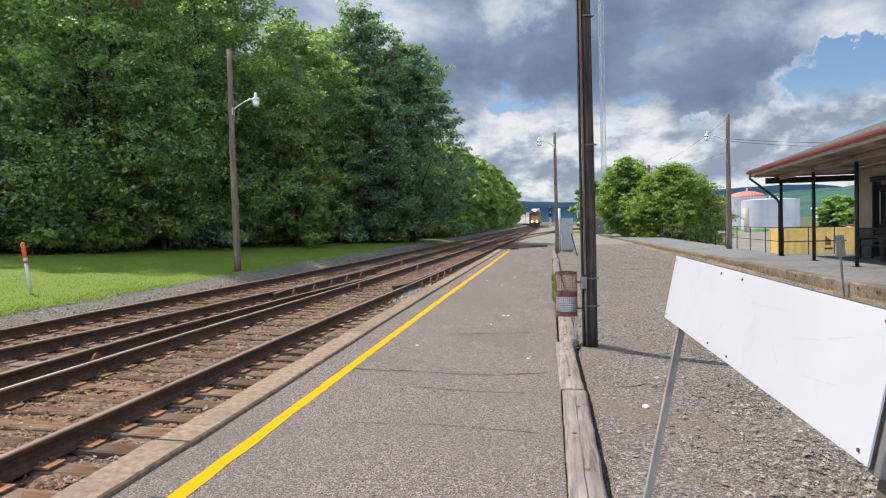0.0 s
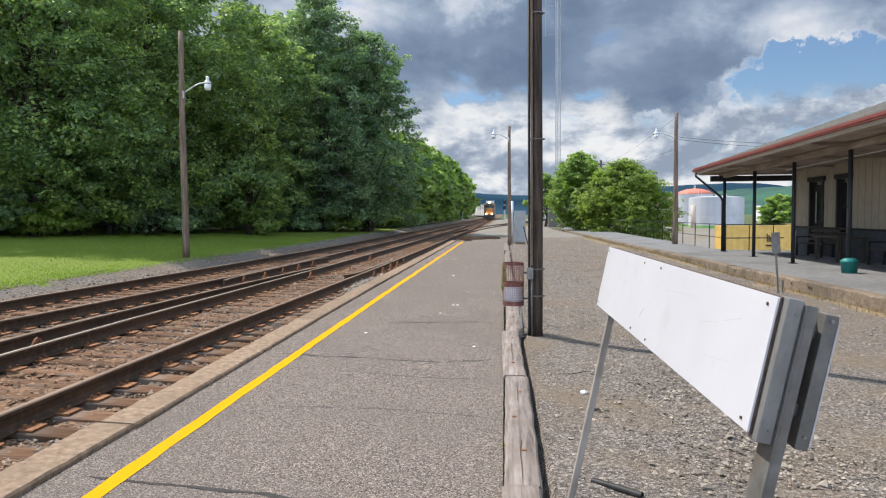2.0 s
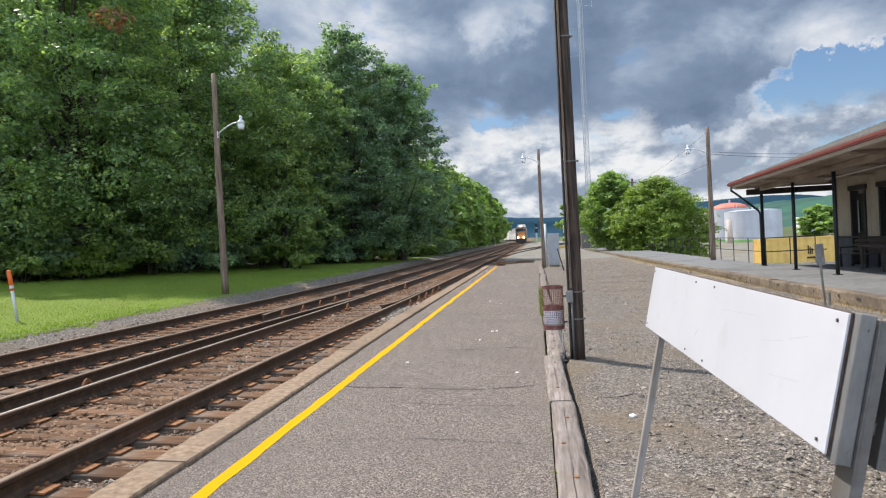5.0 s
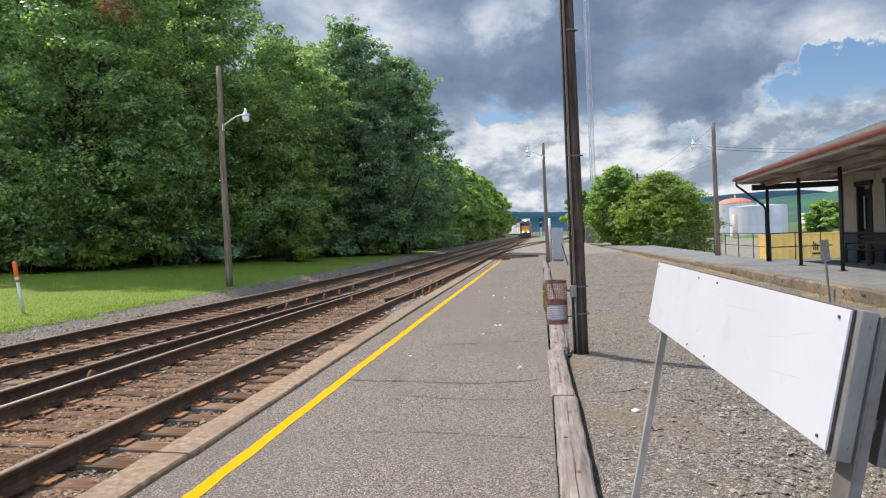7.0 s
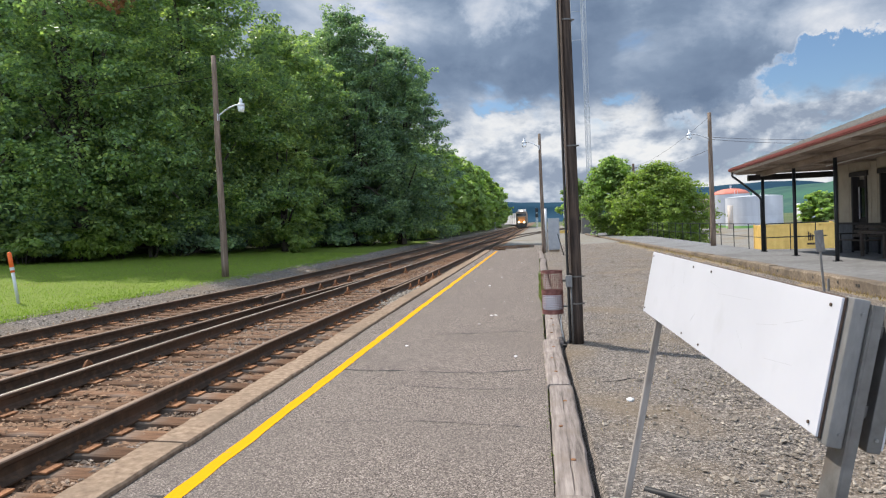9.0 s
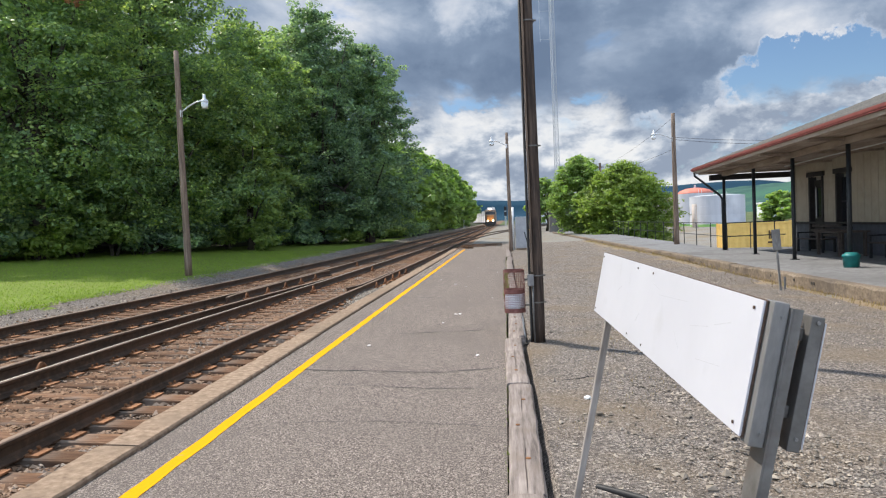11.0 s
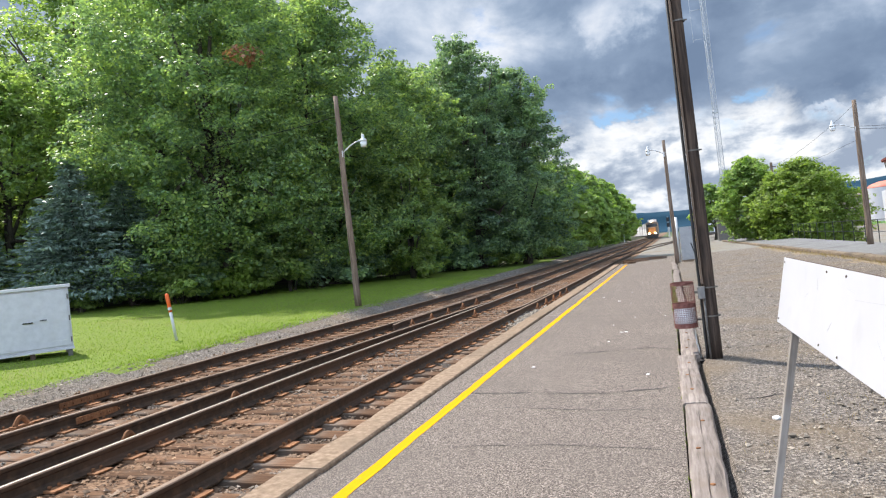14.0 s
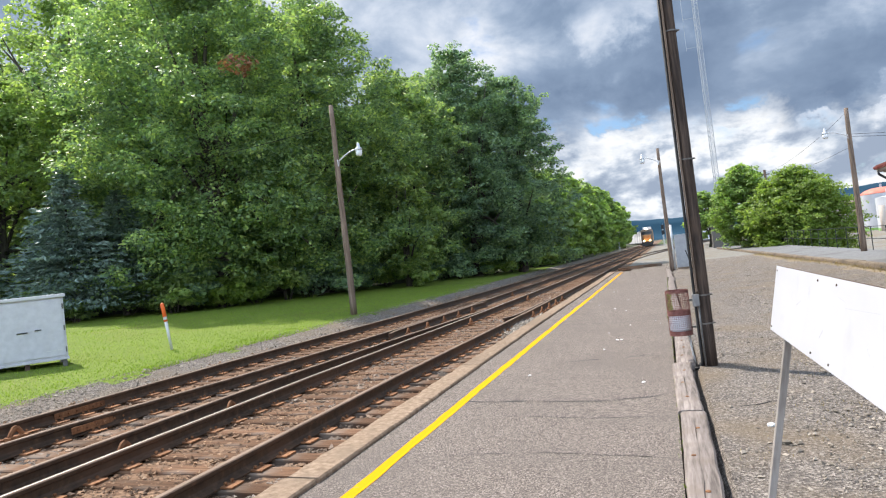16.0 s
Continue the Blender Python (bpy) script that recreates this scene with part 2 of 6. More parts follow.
DIRT = material("dusty_yard", [(0.3, (0.145, 0.132, 0.115)), (0.55, (0.212, 0.2, 0.178)), (0.75, (0.306, 0.289, 0.264))], 9, 0.95, 0.4, stain=(0.25, (0.187, 0.145, 0.085), 0.5, 0.7))
TAN = material("tan_dirt", [(0.3, (0.17, 0.123, 0.0723)), (0.55, (0.264, 0.2, 0.123)), (0.75, (0.34, 0.281, 0.196))], 14, 0.95, 0.4, stain=(1.3, (0.187, 0.178, 0.162), 0.5, 0.68))
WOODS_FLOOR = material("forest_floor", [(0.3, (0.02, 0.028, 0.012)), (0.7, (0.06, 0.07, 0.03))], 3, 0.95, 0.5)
CONCRETE = material("weathered_concrete", [(0.3, (0.140, 0.092, 0.060)), (0.5, (0.225, 0.158, 0.106)), (0.72, (0.32, 0.238, 0.168))], 16, 0.9, 0.25, stain=(1.3, (0.176, 0.126, 0.0867), 0.52, 0.74), vary=0.10)
FACE = material("grimy_platform_face", [(0.3, (0.105, 0.078, 0.055)), (0.5, (0.18, 0.14, 0.10)), (0.72, (0.27, 0.215, 0.16))], 14, 0.92, 0.3, stain=(1.1, (0.10, 0.08, 0.062), 0.48, 0.7), vary=0.14)
PAVING = material("platform_concrete", [(0.3, (0.129, 0.129, 0.13)), (0.55, (0.184, 0.184, 0.183)), (0.75, (0.231, 0.231, 0.231))], 7, 0.9, 0.15, stain=(0.5, (0.109, 0.105, 0.105), 0.5, 0.72))
YELLOW = material("yellow_line_paint", [(0.28, (0.50, 0.29, 0.03)), (0.42, (0.66, 0.305, 0.006)), (0.8, (0.72, 0.34, 0.008))], 30, 0.95, 0.25, stain=(9.0, (0.30, 0.25, 0.14), 0.66, 0.74), spec=0.06)
TIMBER = material("grey_timber", [(0.28, (0.080, 0.065, 0.056)), (0.48, (0.198, 0.165, 0.146)), (0.7, (0.315, 0.27, 0.24))], 26, 0.9, 0.45, stretch=(1, 0.07, 1), stain=(2.4, (0.168, 0.129, 0.103), 0.5, 0.72), vary=0.1)
PALE_TIMBER = material("bleached_timber", [(0.28, (0.182, 0.159, 0.137)), (0.48, (0.274, 0.244, 0.216)), (0.7, (0.35, 0.318, 0.288))], 26, 0.9, 0.4, stretch=(1, 1, 0.07), stain=(4.0, (0.167, 0.133, 0.108), 0.52, 0.74))
TIE = material("creosoted_tie", [(0.3, (0.060, 0.034, 0.021)), (0.5, (0.138, 0.077, 0.046)), (0.72, (0.25, 0.148, 0.088))], 22, 0.92, 0.5, stretch=(0.08, 1, 1), stain=(1.7, (0.18, 0.14, 0.11), 0.5, 0.7), vary=0.28, spec=0.1)
RUST = material("rusty_plate", [(0.3, (0.12, 0.052, 0.024)), (0.55, (0.24, 0.11, 0.05)), (0.75, (0.36, 0.19, 0.095))], 18, 0.85, 0.25, metal=0.1, vary=0.2)
RAIL = material("brown_rail_steel", [(0.3, (0.036, 0.024, 0.016)), (0.55, (0.070, 0.044, 0.028)), (0.75, (0.135, 0.078, 0.046))], 11, 0.65, 0.15, metal=0.1, stain=(1.0, (0.10, 0.055, 0.033), 0.5, 0.7))
HEAD = material("worn_rail_head", [(0.35, (0.16, 0.105, 0.072)), (0.6, (0.23, 0.16, 0.115)), (0.75, (0.33, 0.25, 0.19))], 9, 0.55, 0.08, metal=0.1, stretch=(1, 0.1, 1))
SHINY = material("polished_rail_head", [(0.3, (0.62, 0.60, 0.57)), (0.7, (0.78, 0.76, 0.73))], 9, 0.36, 0.03, metal=0.95, stretch=(1, 0.05, 1))
POLEWOOD = material("dark_pole_wood", [(0.3, (0.014, 0.010, 0.008)), (0.5, (0.044, 0.031, 0.024)), (0.72, (0.115, 0.082, 0.062))], 30, 0.85, 0.5, stretch=(1, 1, 0.05), stain=(2.0, (0.085, 0.057, 0.04), 0.5, 0.7))
LAMPWOOD = material("grey_brown_pole_wood", [(0.3, (0.075, 0.052, 0.038)), (0.5, (0.16, 0.115, 0.085)), (0.72, (0.27, 0.205, 0.155))], 26, 0.85, 0.4, stretch=(1, 1, 0.05), vary=0.12)
STEEL = material("galvanised_steel", [(0.3, (0.16, 0.158, 0.152)), (0.55, (0.235, 0.23, 0.222)), (0.75, (0.32, 0.315, 0.30))], 20, 0.55, 0.08, metal=0.45, stretch=(1, 1, 0.3), stain=(3.0, (0.23, 0.21, 0.19), 0.55, 0.75))
DULLSTEEL = material("dull_grey_steel", [(0.3, (0.105, 0.100, 0.092)), (0.7, (0.185, 0.178, 0.168))], 14, 0.6, 0.1, metal=0.4, stain=(4.0, (0.16, 0.125, 0.10), 0.55, 0.75))
PLASTIC_WHITE = material("white_sign_face", [(0.3, (0.474, 0.474, 0.505)), (0.7, (0.52, 0.52, 0.551))], 2.0, 0.45, 0.02, stain=(5.0, (0.428, 0.428, 0.444), 0.62, 0.85), spec=0.4)
PLYEDGE = material("dark_board_edge", [(0.3, (0.05, 0.033, 0.025)), (0.7, (0.12, 0.08, 0.06))], 40, 0.9, 0.2)
WHITE = material("white_cabinet_paint", [(0.3, (0.46, 0.46, 0.49)), (0.7, (0.56, 0.56, 0.59))], 6, 0.55, 0.05, stain=(2.2, (0.47, 0.465, 0.46), 0.55, 0.8))
GREYBOX = material("silver_cabinet_paint", [(0.3, (0.29, 0.30, 0.31)), (0.7, (0.38, 0.39, 0.40))], 6, 0.5, 0.05, metal=0.2)
ORANGE = material("orange_marker", [(0.3, (0.68, 0.10, 0.02)), (0.7, (0.80, 0.15, 0.03))], 8, 0.5, 0.05)
MAROON = material("maroon_bin_paint", [(0.3, (0.11, 0.042, 0.036)), (0.55, (0.20, 0.082, 0.068)), (0.75, (0.27, 0.14, 0.11))], 24, 0.75, 0.15)
BAG = material("white_bin_bag", [(0.3, (0.62, 0.62, 0.66)), (0.7, (0.80, 0.80, 0.82))], 9, 0.35, 0.3)
BLACK = material("black_painted_steel", [(0.3, (0.012, 0.014, 0.016)), (0.7, (0.028, 0.031, 0.034))], 12, 0.5, 0.05)
CABLE = material("black_cable", [(0.3, (0.010, 0.009, 0.009)), (0.7, (0.025, 0.023, 0.022))], 12, 0.7, 0.1)
HOSE = material("black_pipe", [(0.3, (0.014, 0.013, 0.013)), (0.7, (0.035, 0.033, 0.031))], 12, 0.55, 0.1)
CREAM = material("cream_wall_paint", [(0.3, (0.32, 0.275, 0.21)), (0.7, (0.39, 0.34, 0.265))], 4, 0.8, 0.08, stain=(0.8, (0.43, 0.37, 0.29), 0.5, 0.8), vary=0.05)
SLATE = material("dark_grey_wainscot", [(0.3, (0.05, 0.055, 0.066)), (0.7, (0.085, 0.09, 0.105))], 5, 0.7, 0.08, vary=0.08)
TRIM = material("black_brown_trim", [(0.3, (0.016, 0.014, 0.014)), (0.7, (0.033, 0.029, 0.028))], 8, 0.6, 0.05)
SOFFIT = material("brown_soffit_boards", [(0.3, (0.23, 0.175, 0.135)), (0.55, (0.34, 0.275, 0.22)), (0.75, (0.42, 0.35, 0.285))], 6, 0.85, 0.15, stretch=(1, 0.2, 1), stain=(0.7, (0.17, 0.12, 0.09), 0.5, 0.75), vary=0.1)
REDTRIM = material("red_fascia_paint", [(0.3, (0.15, 0.042, 0.036)), (0.7, (0.22, 0.065, 0.055))], 5, 0.6, 0.06)
ROOF = material("grey_roof_shingle", [(0.3, (0.12, 0.117, 0.112)), (0.7, (0.21, 0.205, 0.195))], 10, 0.9, 0.3, vary=0.12)
GUTTER = material("pale_gutter", [(0.3, (0.42, 0.35, 0.29)), (0.7, (0.52, 0.44, 0.37))], 6, 0.6, 0.05)
DARKGLASS = glass_material("dark_window_glass", (0.02, 0.024, 0.03))
GREENBIN = material("teal_bin_plastic", [(0.3, (0.01, 0.13, 0.125)), (0.7, (0.02, 0.19, 0.18))], 6, 0.5, 0.05)
BENCH = material("dark_bench_wood", [(0.3, (0.035, 0.028, 0.024)), (0.7, (0.085, 0.068, 0.058))], 14, 0.7, 0.1)
CONTAINER = material("yellow_container_paint", [(0.3, (0.60, 0.39, 0.11)), (0.7, (0.72, 0.485, 0.145))], 2.0, 0.6, 0.05, stain=(1.2, (0.46, 0.28, 0.08), 0.58, 0.8))
CONTMARK = material("dark_container_mark", [(0.3, (0.045, 0.03, 0.02)), (0.7, (0.08, 0.05, 0.03))], 6, 0.7, 0.05)
TANK = material("silver_tank_paint", [(0.3, (0.44, 0.45, 0.48)), (0.7, (0.56, 0.57, 0.60))], 0.6, 0.55, 0.05, stretch=(1, 1, 0.08), stain=(0.3, (0.38, 0.39, 0.42), 0.5, 0.8), vary=0.04)
TANKGREEN = material("green_tank_band", [(0.3, (0.20, 0.40, 0.12)), (0.7, (0.28, 0.50, 0.17))], 0.8, 0.6, 0.05)
TANKRED = material("red_dome_paint", [(0.3, (0.50, 0.15, 0.10)), (0.7, (0.62, 0.22, 0.16))], 0.8, 0.6, 0.05)
TANKTAN = material("tan_tank_paint", [(0.3, (0.40, 0.32, 0.27)), (0.7, (0.48, 0.39, 0.33))], 0.8, 0.6, 0.05)
TOWERSTEEL = material("tower_steel", [(0.3, (0.30, 0.32, 0.35)), (0.7, (0.42, 0.44, 0.47))], 3, 0.6, 0.0, metal=0.2)
BARK = material("grey_bark", [(0.3, (0.03, 0.025, 0.02)), (0.7, (0.11, 0.095, 0.075))], 12, 0.95, 0.6, stretch=(1, 1, 0.2))
# distance haze and cloud shade are put into the hills' blue-green base colours
HILL = material("hazy_wooded_ridge", [(0.3, (0.018, 0.042, 0.068)), (0.55, (0.030, 0.064, 0.095)), (0.75, (0.046, 0.088, 0.115))], 0.012, 1.0, 0.6, stain=(0.003, (0.014, 0.036, 0.058), 0.42, 0.62), fine=0.03, spec=0.0)
NEARHILL = material("hazy_wooded_slope", [(0.3, (0.034, 0.070, 0.070)), (0.55, (0.056, 0.105, 0.090)), (0.75, (0.09, 0.145, 0.10))], 0.03, 1.0, 0.6, stain=(0.006, (0.06, 0.13, 0.09), 0.45, 0.65), fine=0.07, spec=0.0)
SHED = material("white_shed_metal", [(0.3, (0.60, 0.61, 0.62)), (0.7, (0.72, 0.73, 0.74))], 1.0, 0.5, 0.02)
LOCO_BLACK = material("locomotive_black", [(0.3, (0.03, 0.028, 0.028)), (0.7, (0.06, 0.055, 0.053))], 2, 0.5, 0.03)
LOCO_ORANGE = material("locomotive_orange", [(0.3, (0.36, 0.15, 0.05)), (0.7, (0.46, 0.20, 0.07))], 2, 0.5, 0.03)
LOCO_CREAM = material("locomotive_cream", [(0.3, (0.20, 0.15, 0.11)), (0.7, (0.26, 0.20, 0.15))], 2, 0.5, 0.03)
BOXCAR = material("pale_container_stack", [(0.3, (0.46, 0.43, 0.40)), (0.7, (0.60, 0.57, 0.54))], 0.6, 0.6, 0.03, vary=0.3)
HEADLIGHT = lamp_material("lit_headlight", (1.0, 0.80, 0.50), 30.0)
LENS = material("lamp_glass", [(0.3, (0.60, 0.62, 0.63)), (0.7, (0.72, 0.73, 0.73))], 8, 0.25, 0.02)
LAMPGREY = material("lamp_housing", [(0.3, (0.50, 0.51, 0.51)), (0.7, (0.62, 0.62, 0.62))], 8, 0.45, 0.02, metal=0.2)
CRACK = material("asphalt_crack", [(0.3, (0.035, 0.033, 0.031)), (0.7, (0.06, 0.057, 0.053))], 20, 0.95, 0.2)
LITTER = material("pale_litter", [(0.3, (0.60, 0.59, 0.56)), (0.7, (0.72, 0.71, 0.68))], 20, 0.8, 0.1)
# the two maple greens carry added blue for the hazy veil over their shade
LEAF_WOOD = leaf_material("maple_leaf", (0.105, 0.165, 0.105), (0.22, 0.33, 0.15), (0.46, 0.55, 0.18), 0.58)
LEAF_DEEP = leaf_material("dark_maple_leaf", (0.105, 0.165, 0.135), (0.205, 0.31, 0.20), (0.36, 0.48, 0.225), 0.55)
LEAF_LIGHT = leaf_material("light_ash_leaf", (0.14, 0.205, 0.09), (0.26, 0.36, 0.13), (0.43, 0.52, 0.17), 0.6)
LEAF_YELLOW = leaf_material("sunny_locust_leaf", (0.12, 0.18, 0.05), (0.23, 0.32, 0.08), (0.36, 0.46, 0.11), 0.6)
# far leaves: lightened and made bluer, with haze put into the colour
LEAF_FAR = leaf_material("hazy_distant_leaf", (0.15, 0.225, 0.09), (0.28, 0.40, 0.13), (0.44, 0.57, 0.17), 0.6)
LEAF_RED = leaf_material("withered_leaf", (0.16, 0.07, 0.04), (0.30, 0.13, 0.075), (0.42, 0.21, 0.12))
NEEDLE = leaf_material("blue_spruce_needle", (0.068, 0.108, 0.09), (0.135, 0.195, 0.165), (0.23, 0.31, 0.27), 0.2)
NEEDLE_DARK = leaf_material("dark_spruce_needle", (0.055, 0.092, 0.065), (0.105, 0.165, 0.115), (0.19, 0.265, 0.19), 0.2)
BLADE = leaf_material("grass_blade", (0.125, 0.205, 0.018), (0.20, 0.30, 0.026), (0.29, 0.39, 0.045), 0.4)
WEED = leaf_material("platform_weed", (0.09, 0.12, 0.02), (0.15, 0.20, 0.04), (0.26, 0.28, 0.08), 0.3)

# ---- shaping helpers ----


def part(name, bm, mat, parent=None, label="", smooth=False):
    """Links a bmesh as one mesh object, under a thing or part where one is given."""
    me = bpy.data.meshes.new(name)
    bm.to_mesh(me)
    bm.free()
    for m in mat if isinstance(mat, (list, tuple)) else [mat]:
        me.materials.append(m)
    if smooth:
        me.shade_smooth()
    ob = new(name, me)
    ob.parent = parent
    return tagged(ob, label)


def data_part(name, verts, faces, mat, parent=None, label=""):
    me = bpy.data.meshes.new(name)
    me.from_pydata(verts, [], faces)
    for m in mat if isinstance(mat, (list, tuple)) else [mat]:
        me.materials.append(m)
    ob = new(name, me)
    ob.parent = parent
    return tagged(ob, label)


def shared(name, mesh, parent, m):
    ob = new(name, mesh)
    ob.parent = parent
    ob.matrix_basis = m
    return ob


def thing(name, label, category, m=None, group="", kind=""):
    ob = new(name)
    ob.empty_display_size = 0.1
    if m is not None:
        ob.matrix_basis = m
    return tagged(ob, label, category, group, kind)


def box(bm, x0, x1, y0, y1, z0, z1, bevel=0.0, m=None):
    vs = [bm.verts.new((x, y, z)) for x in (x0, x1) for y in (y0, y1) for z in (z0, z1)]
    fs = [bm.faces.new([vs[i] for i in q]) for q in ((0, 1, 3, 2), (4, 6, 7, 5), (0, 4, 5, 1), (2, 3, 7, 6), (0, 2, 6, 4), (1, 5, 7, 3))]
    if bevel:
        es = list({e for f in fs for e in f.edges})
        r = bmesh.ops.bevel(bm, geom=es, offset=bevel, segments=2, affect="EDGES", profile=0.6)
        vs = list({v for f in r["faces"] for v in f.verts} | {v for v in vs if v.is_valid})
    if m is not None:
        bmesh.ops.transform(bm, matrix=m, verts=vs)
    return bm


def Box(*a, **k):
    return box(bmesh.new(), *a, **k)


def tube(bm, pts, radii, seg=10, cap=True):
    """A round bar through the points, with a radius at each."""
    pts = [Vector(p) for p in pts]
    if not isinstance(radii, (list, tuple)):
        radii = [radii] * len(pts)
    rings = []
    for i, (p, r) in enumerate(zip(pts, radii)):
        d = (pts[min(i + 1, len(pts) - 1)] - pts[max(i - 1, 0)]).normalized()
        a = d.cross(Vector((0, 0, 1)) if abs(d.z) < 0.95 else Vector((1, 0, 0))).normalized()
        b = d.cross(a)
        rings.append([bm.verts.new(p + (a * math.cos(2 * math.pi * k / seg) + b * math.sin(2 * math.pi * k / seg)) * r) for k in range(seg)])
    for u, v in zip(rings, rings[1:]):
        for k in range(seg):
            bm.faces.new((u[k], u[(k + 1) % seg], v[(k + 1) % seg], v[k]))
    if cap:
        bm.faces.new(rings[0][::-1]); bm.faces.new(rings[-1])
    return bm


def Tube(*a, **k):
    return tube(bmesh.new(), *a, **k)


def lathe(bm, rows, seg=24, cx=0.0, cy=0.0):
    """A body of revolution from (radius, height) rows."""
    rings = [[bm.verts.new((cx + r * math.cos(2 * math.pi * k / seg), cy + r * math.sin(2 * math.pi * k / seg), z)) for k in range(seg)] for r, z in rows]
    for u, v in zip(rings, rings[1:]):
        for k in range(seg):
            bm.faces.new((u[k], u[(k + 1) % seg], v[(k + 1) % seg], v[k]))
    bm.faces.new(rings[0][::-1]); bm.faces.new(rings[-1])
    return bm


def extrude_profile(bm, profile, path):
    """Sweeps an (x, z) profile along path points, with x across and z up."""
    rings = []
    for p in path:
        rings.append([bm.verts.new((p[0] + a, p[1], p[2] + c)) for a, c in profile])
    n = len(profile)
    for u, v in zip(rings, rings[1:]):
        for k in range(n):
            bm.faces.new((u[k], v[k], v[(k + 1) % n], u[(k + 1) % n]))
    bm.faces.new(rings[0]); bm.faces.new(rings[-1][::-1])
    return bm


def lerp(rows, y):
    return float(np.interp(y, [r[0] for r in rows], [r[1] for r in rows]))

# ---- the ground: one sheet to the horizon ----
SLOPE = 0.03                     # platform and tracks fall gently to the right
R1 = [(-4, -3.85), (10, -3.82), (20, -3.62), (33, -3.5), (50, -3.4), (72, -3.3), (400, -3.3)]
R2 = [(-4, -5.38), (10, -5.36), (20, -5.14), (33, -4.98), (50, -4.88), (72, -4.78), (400, -4.78)]
R3 = [(-4, -5.93), (10, -5.93), (14.7, -5.68), (21, -5.24)]
R4 = [(-4, -7.6), (7, -7.25), (10, -6.92), (14, -6.64), (17, -6.46), (25, -6.32), (42, -6.22), (62, -6.2), (90, -6.05), (400, -6.05)]
R5 = [(-4, -8.4), (12, -8.32), (20, -7.97), (30, -7.78), (50, -7.7), (90, -7.5), (400, -7.5)]
PLATFORM_END = 39.0


def rail_top(x):
    return -0.1 - SLOPE * x


def tie_top(x):
    return rail_top(x) - 0.18


def ground_height(x, y):
    if x < -9.9:
        z = 0.17 + 0.05 * min(-9.9 - x, 45)
    elif x < -9.0:
        z = 0.17 + (x + 9.9) / 0.9 * (tie_top(-9.0) - 0.05 - 0.17)
    elif x < -2.9:
        z = tie_top(x) - (0.02 if -5.2 < x < -3.95 else 0.03 if x < -3.95 else 0.055 if 5.2 < y < 10.5 else 0.04)
    elif x < -2.35:
        z = tie_top(-2.9) - (0.055 if 5.2 < y < 10.5 else 0.045) if y < PLATFORM_END else -0.08
    elif x < 0.3:
        z = -0.28 if y < PLATFORM_END - 0.5 else -0.04
    elif x < 6.35:
        z = -0.03 - 0.02 * (x - 0.3)
        if x > 3:
            z += 0.075 * min((x - 3) / 2.5, 1) * min(max((y - 15) / 14, 0.15), 1)
    elif x < 8.85:
        z = -0.2
    else:
        z = -0.2 - min((x - 8.85) * 0.9, 1.9)
    if y > 60:
        f = min((y - 60) / 60, 1)
        z = z * (1 - 0.6 * f) + 0.6 * f * (-0.25 if x > -2.5 else z)
    return z


xs = sorted({-3000, -1200, -500, -250, -120, -80, -60, *np.arange(-50, -18, 2.0), *np.arange(-18, -10, 0.5), -9.9, -9.6, -9.3, -9.0, *np.arange(-8.6, -3.0, 0.2), -2.9, -2.6, -2.35, -1.6, -0.9, -0.2, 0.28,
             *np.arange(0.45, 3.6, 0.12), *np.arange(3.8, 6.3, 0.3), 6.35, 6.6, 8.7, 8.86, 9.2, 10, 11, 13, 16, 20, 30, 50, 90, 160, 300, 600, 1200, 3000})
ys = sorted({-40, -15, -6, *np.arange(-3, 2, 0.5), *np.arange(2, 14, 0.14), *np.arange(14, 40, 0.4), *np.arange(40, 70, 2.0), 75, 82, 90, 100, 120, 150, 190, 240, 300, 450, 700, 1200, 2000, 3500})
verts, faces, slots = [], [], []
for y in ys:
    for x in xs:
        z = ground_height(x, y)
        near = 2 < y < 14
        if -9.2 < x < -2.95:
            z += (0.034 if x < -3.9 else 0.05) * noise.noise((x * 3.5, y * 3.5, 0)) + (0.014 * noise.noise((x * 16, y * 16, 3)) if near else 0)
        elif 0.4 < x < 6.2 and y < 60:
            z += 0.022 * noise.noise((x * 0.9, y * 0.9, 5)) + (0.010 * noise.noise((x * 7, y * 7, 2)) if near else 0)
        elif -50 < x < -9.9 and y < 100:
            z += 0.05 * noise.noise((x * 0.35, y * 0.35, 7))
        verts.append((x, y, z))
n = len(xs)
for j in range(len(ys) - 1):
    for i in range(n - 1):
        cx, cy = (xs[i] + xs[i + 1]) / 2, (ys[j] + ys[j + 1]) / 2
        faces.append((j * n + i, j * n + i + 1, (j + 1) * n + i + 1, (j + 1) * n + i))
        edge = -9.85 + 0.35 * noise.noise((0, cy * 0.6, 1))
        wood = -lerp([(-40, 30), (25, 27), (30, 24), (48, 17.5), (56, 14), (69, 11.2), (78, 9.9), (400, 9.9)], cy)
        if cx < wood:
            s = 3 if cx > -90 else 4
        elif cx < edge:
            s = 2
        elif cx < -8.85:
            s = 0
        elif cx < -2.9 + (0.5 if cy > PLATFORM_END else 0):
            s = 1
        elif cx < 9 and cy < 48:
            foot = 6.7 - 0.032 * (cy - 14) - cx
            s = 6 if cx > 0.6 and foot < 0.45 + 0.4 * noise.noise((cx, cy * 0.5, 3)) else 0
        elif cx < 60 and cy < 260:
            s = 5
        else:
            s = 4
        slots.append(s)
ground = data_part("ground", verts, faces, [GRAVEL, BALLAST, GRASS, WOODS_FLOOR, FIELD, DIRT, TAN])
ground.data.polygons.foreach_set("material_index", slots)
tagged(ground, "grey gravel yard, rusty track ballast and mown green lawn", "ground", kind="structure")

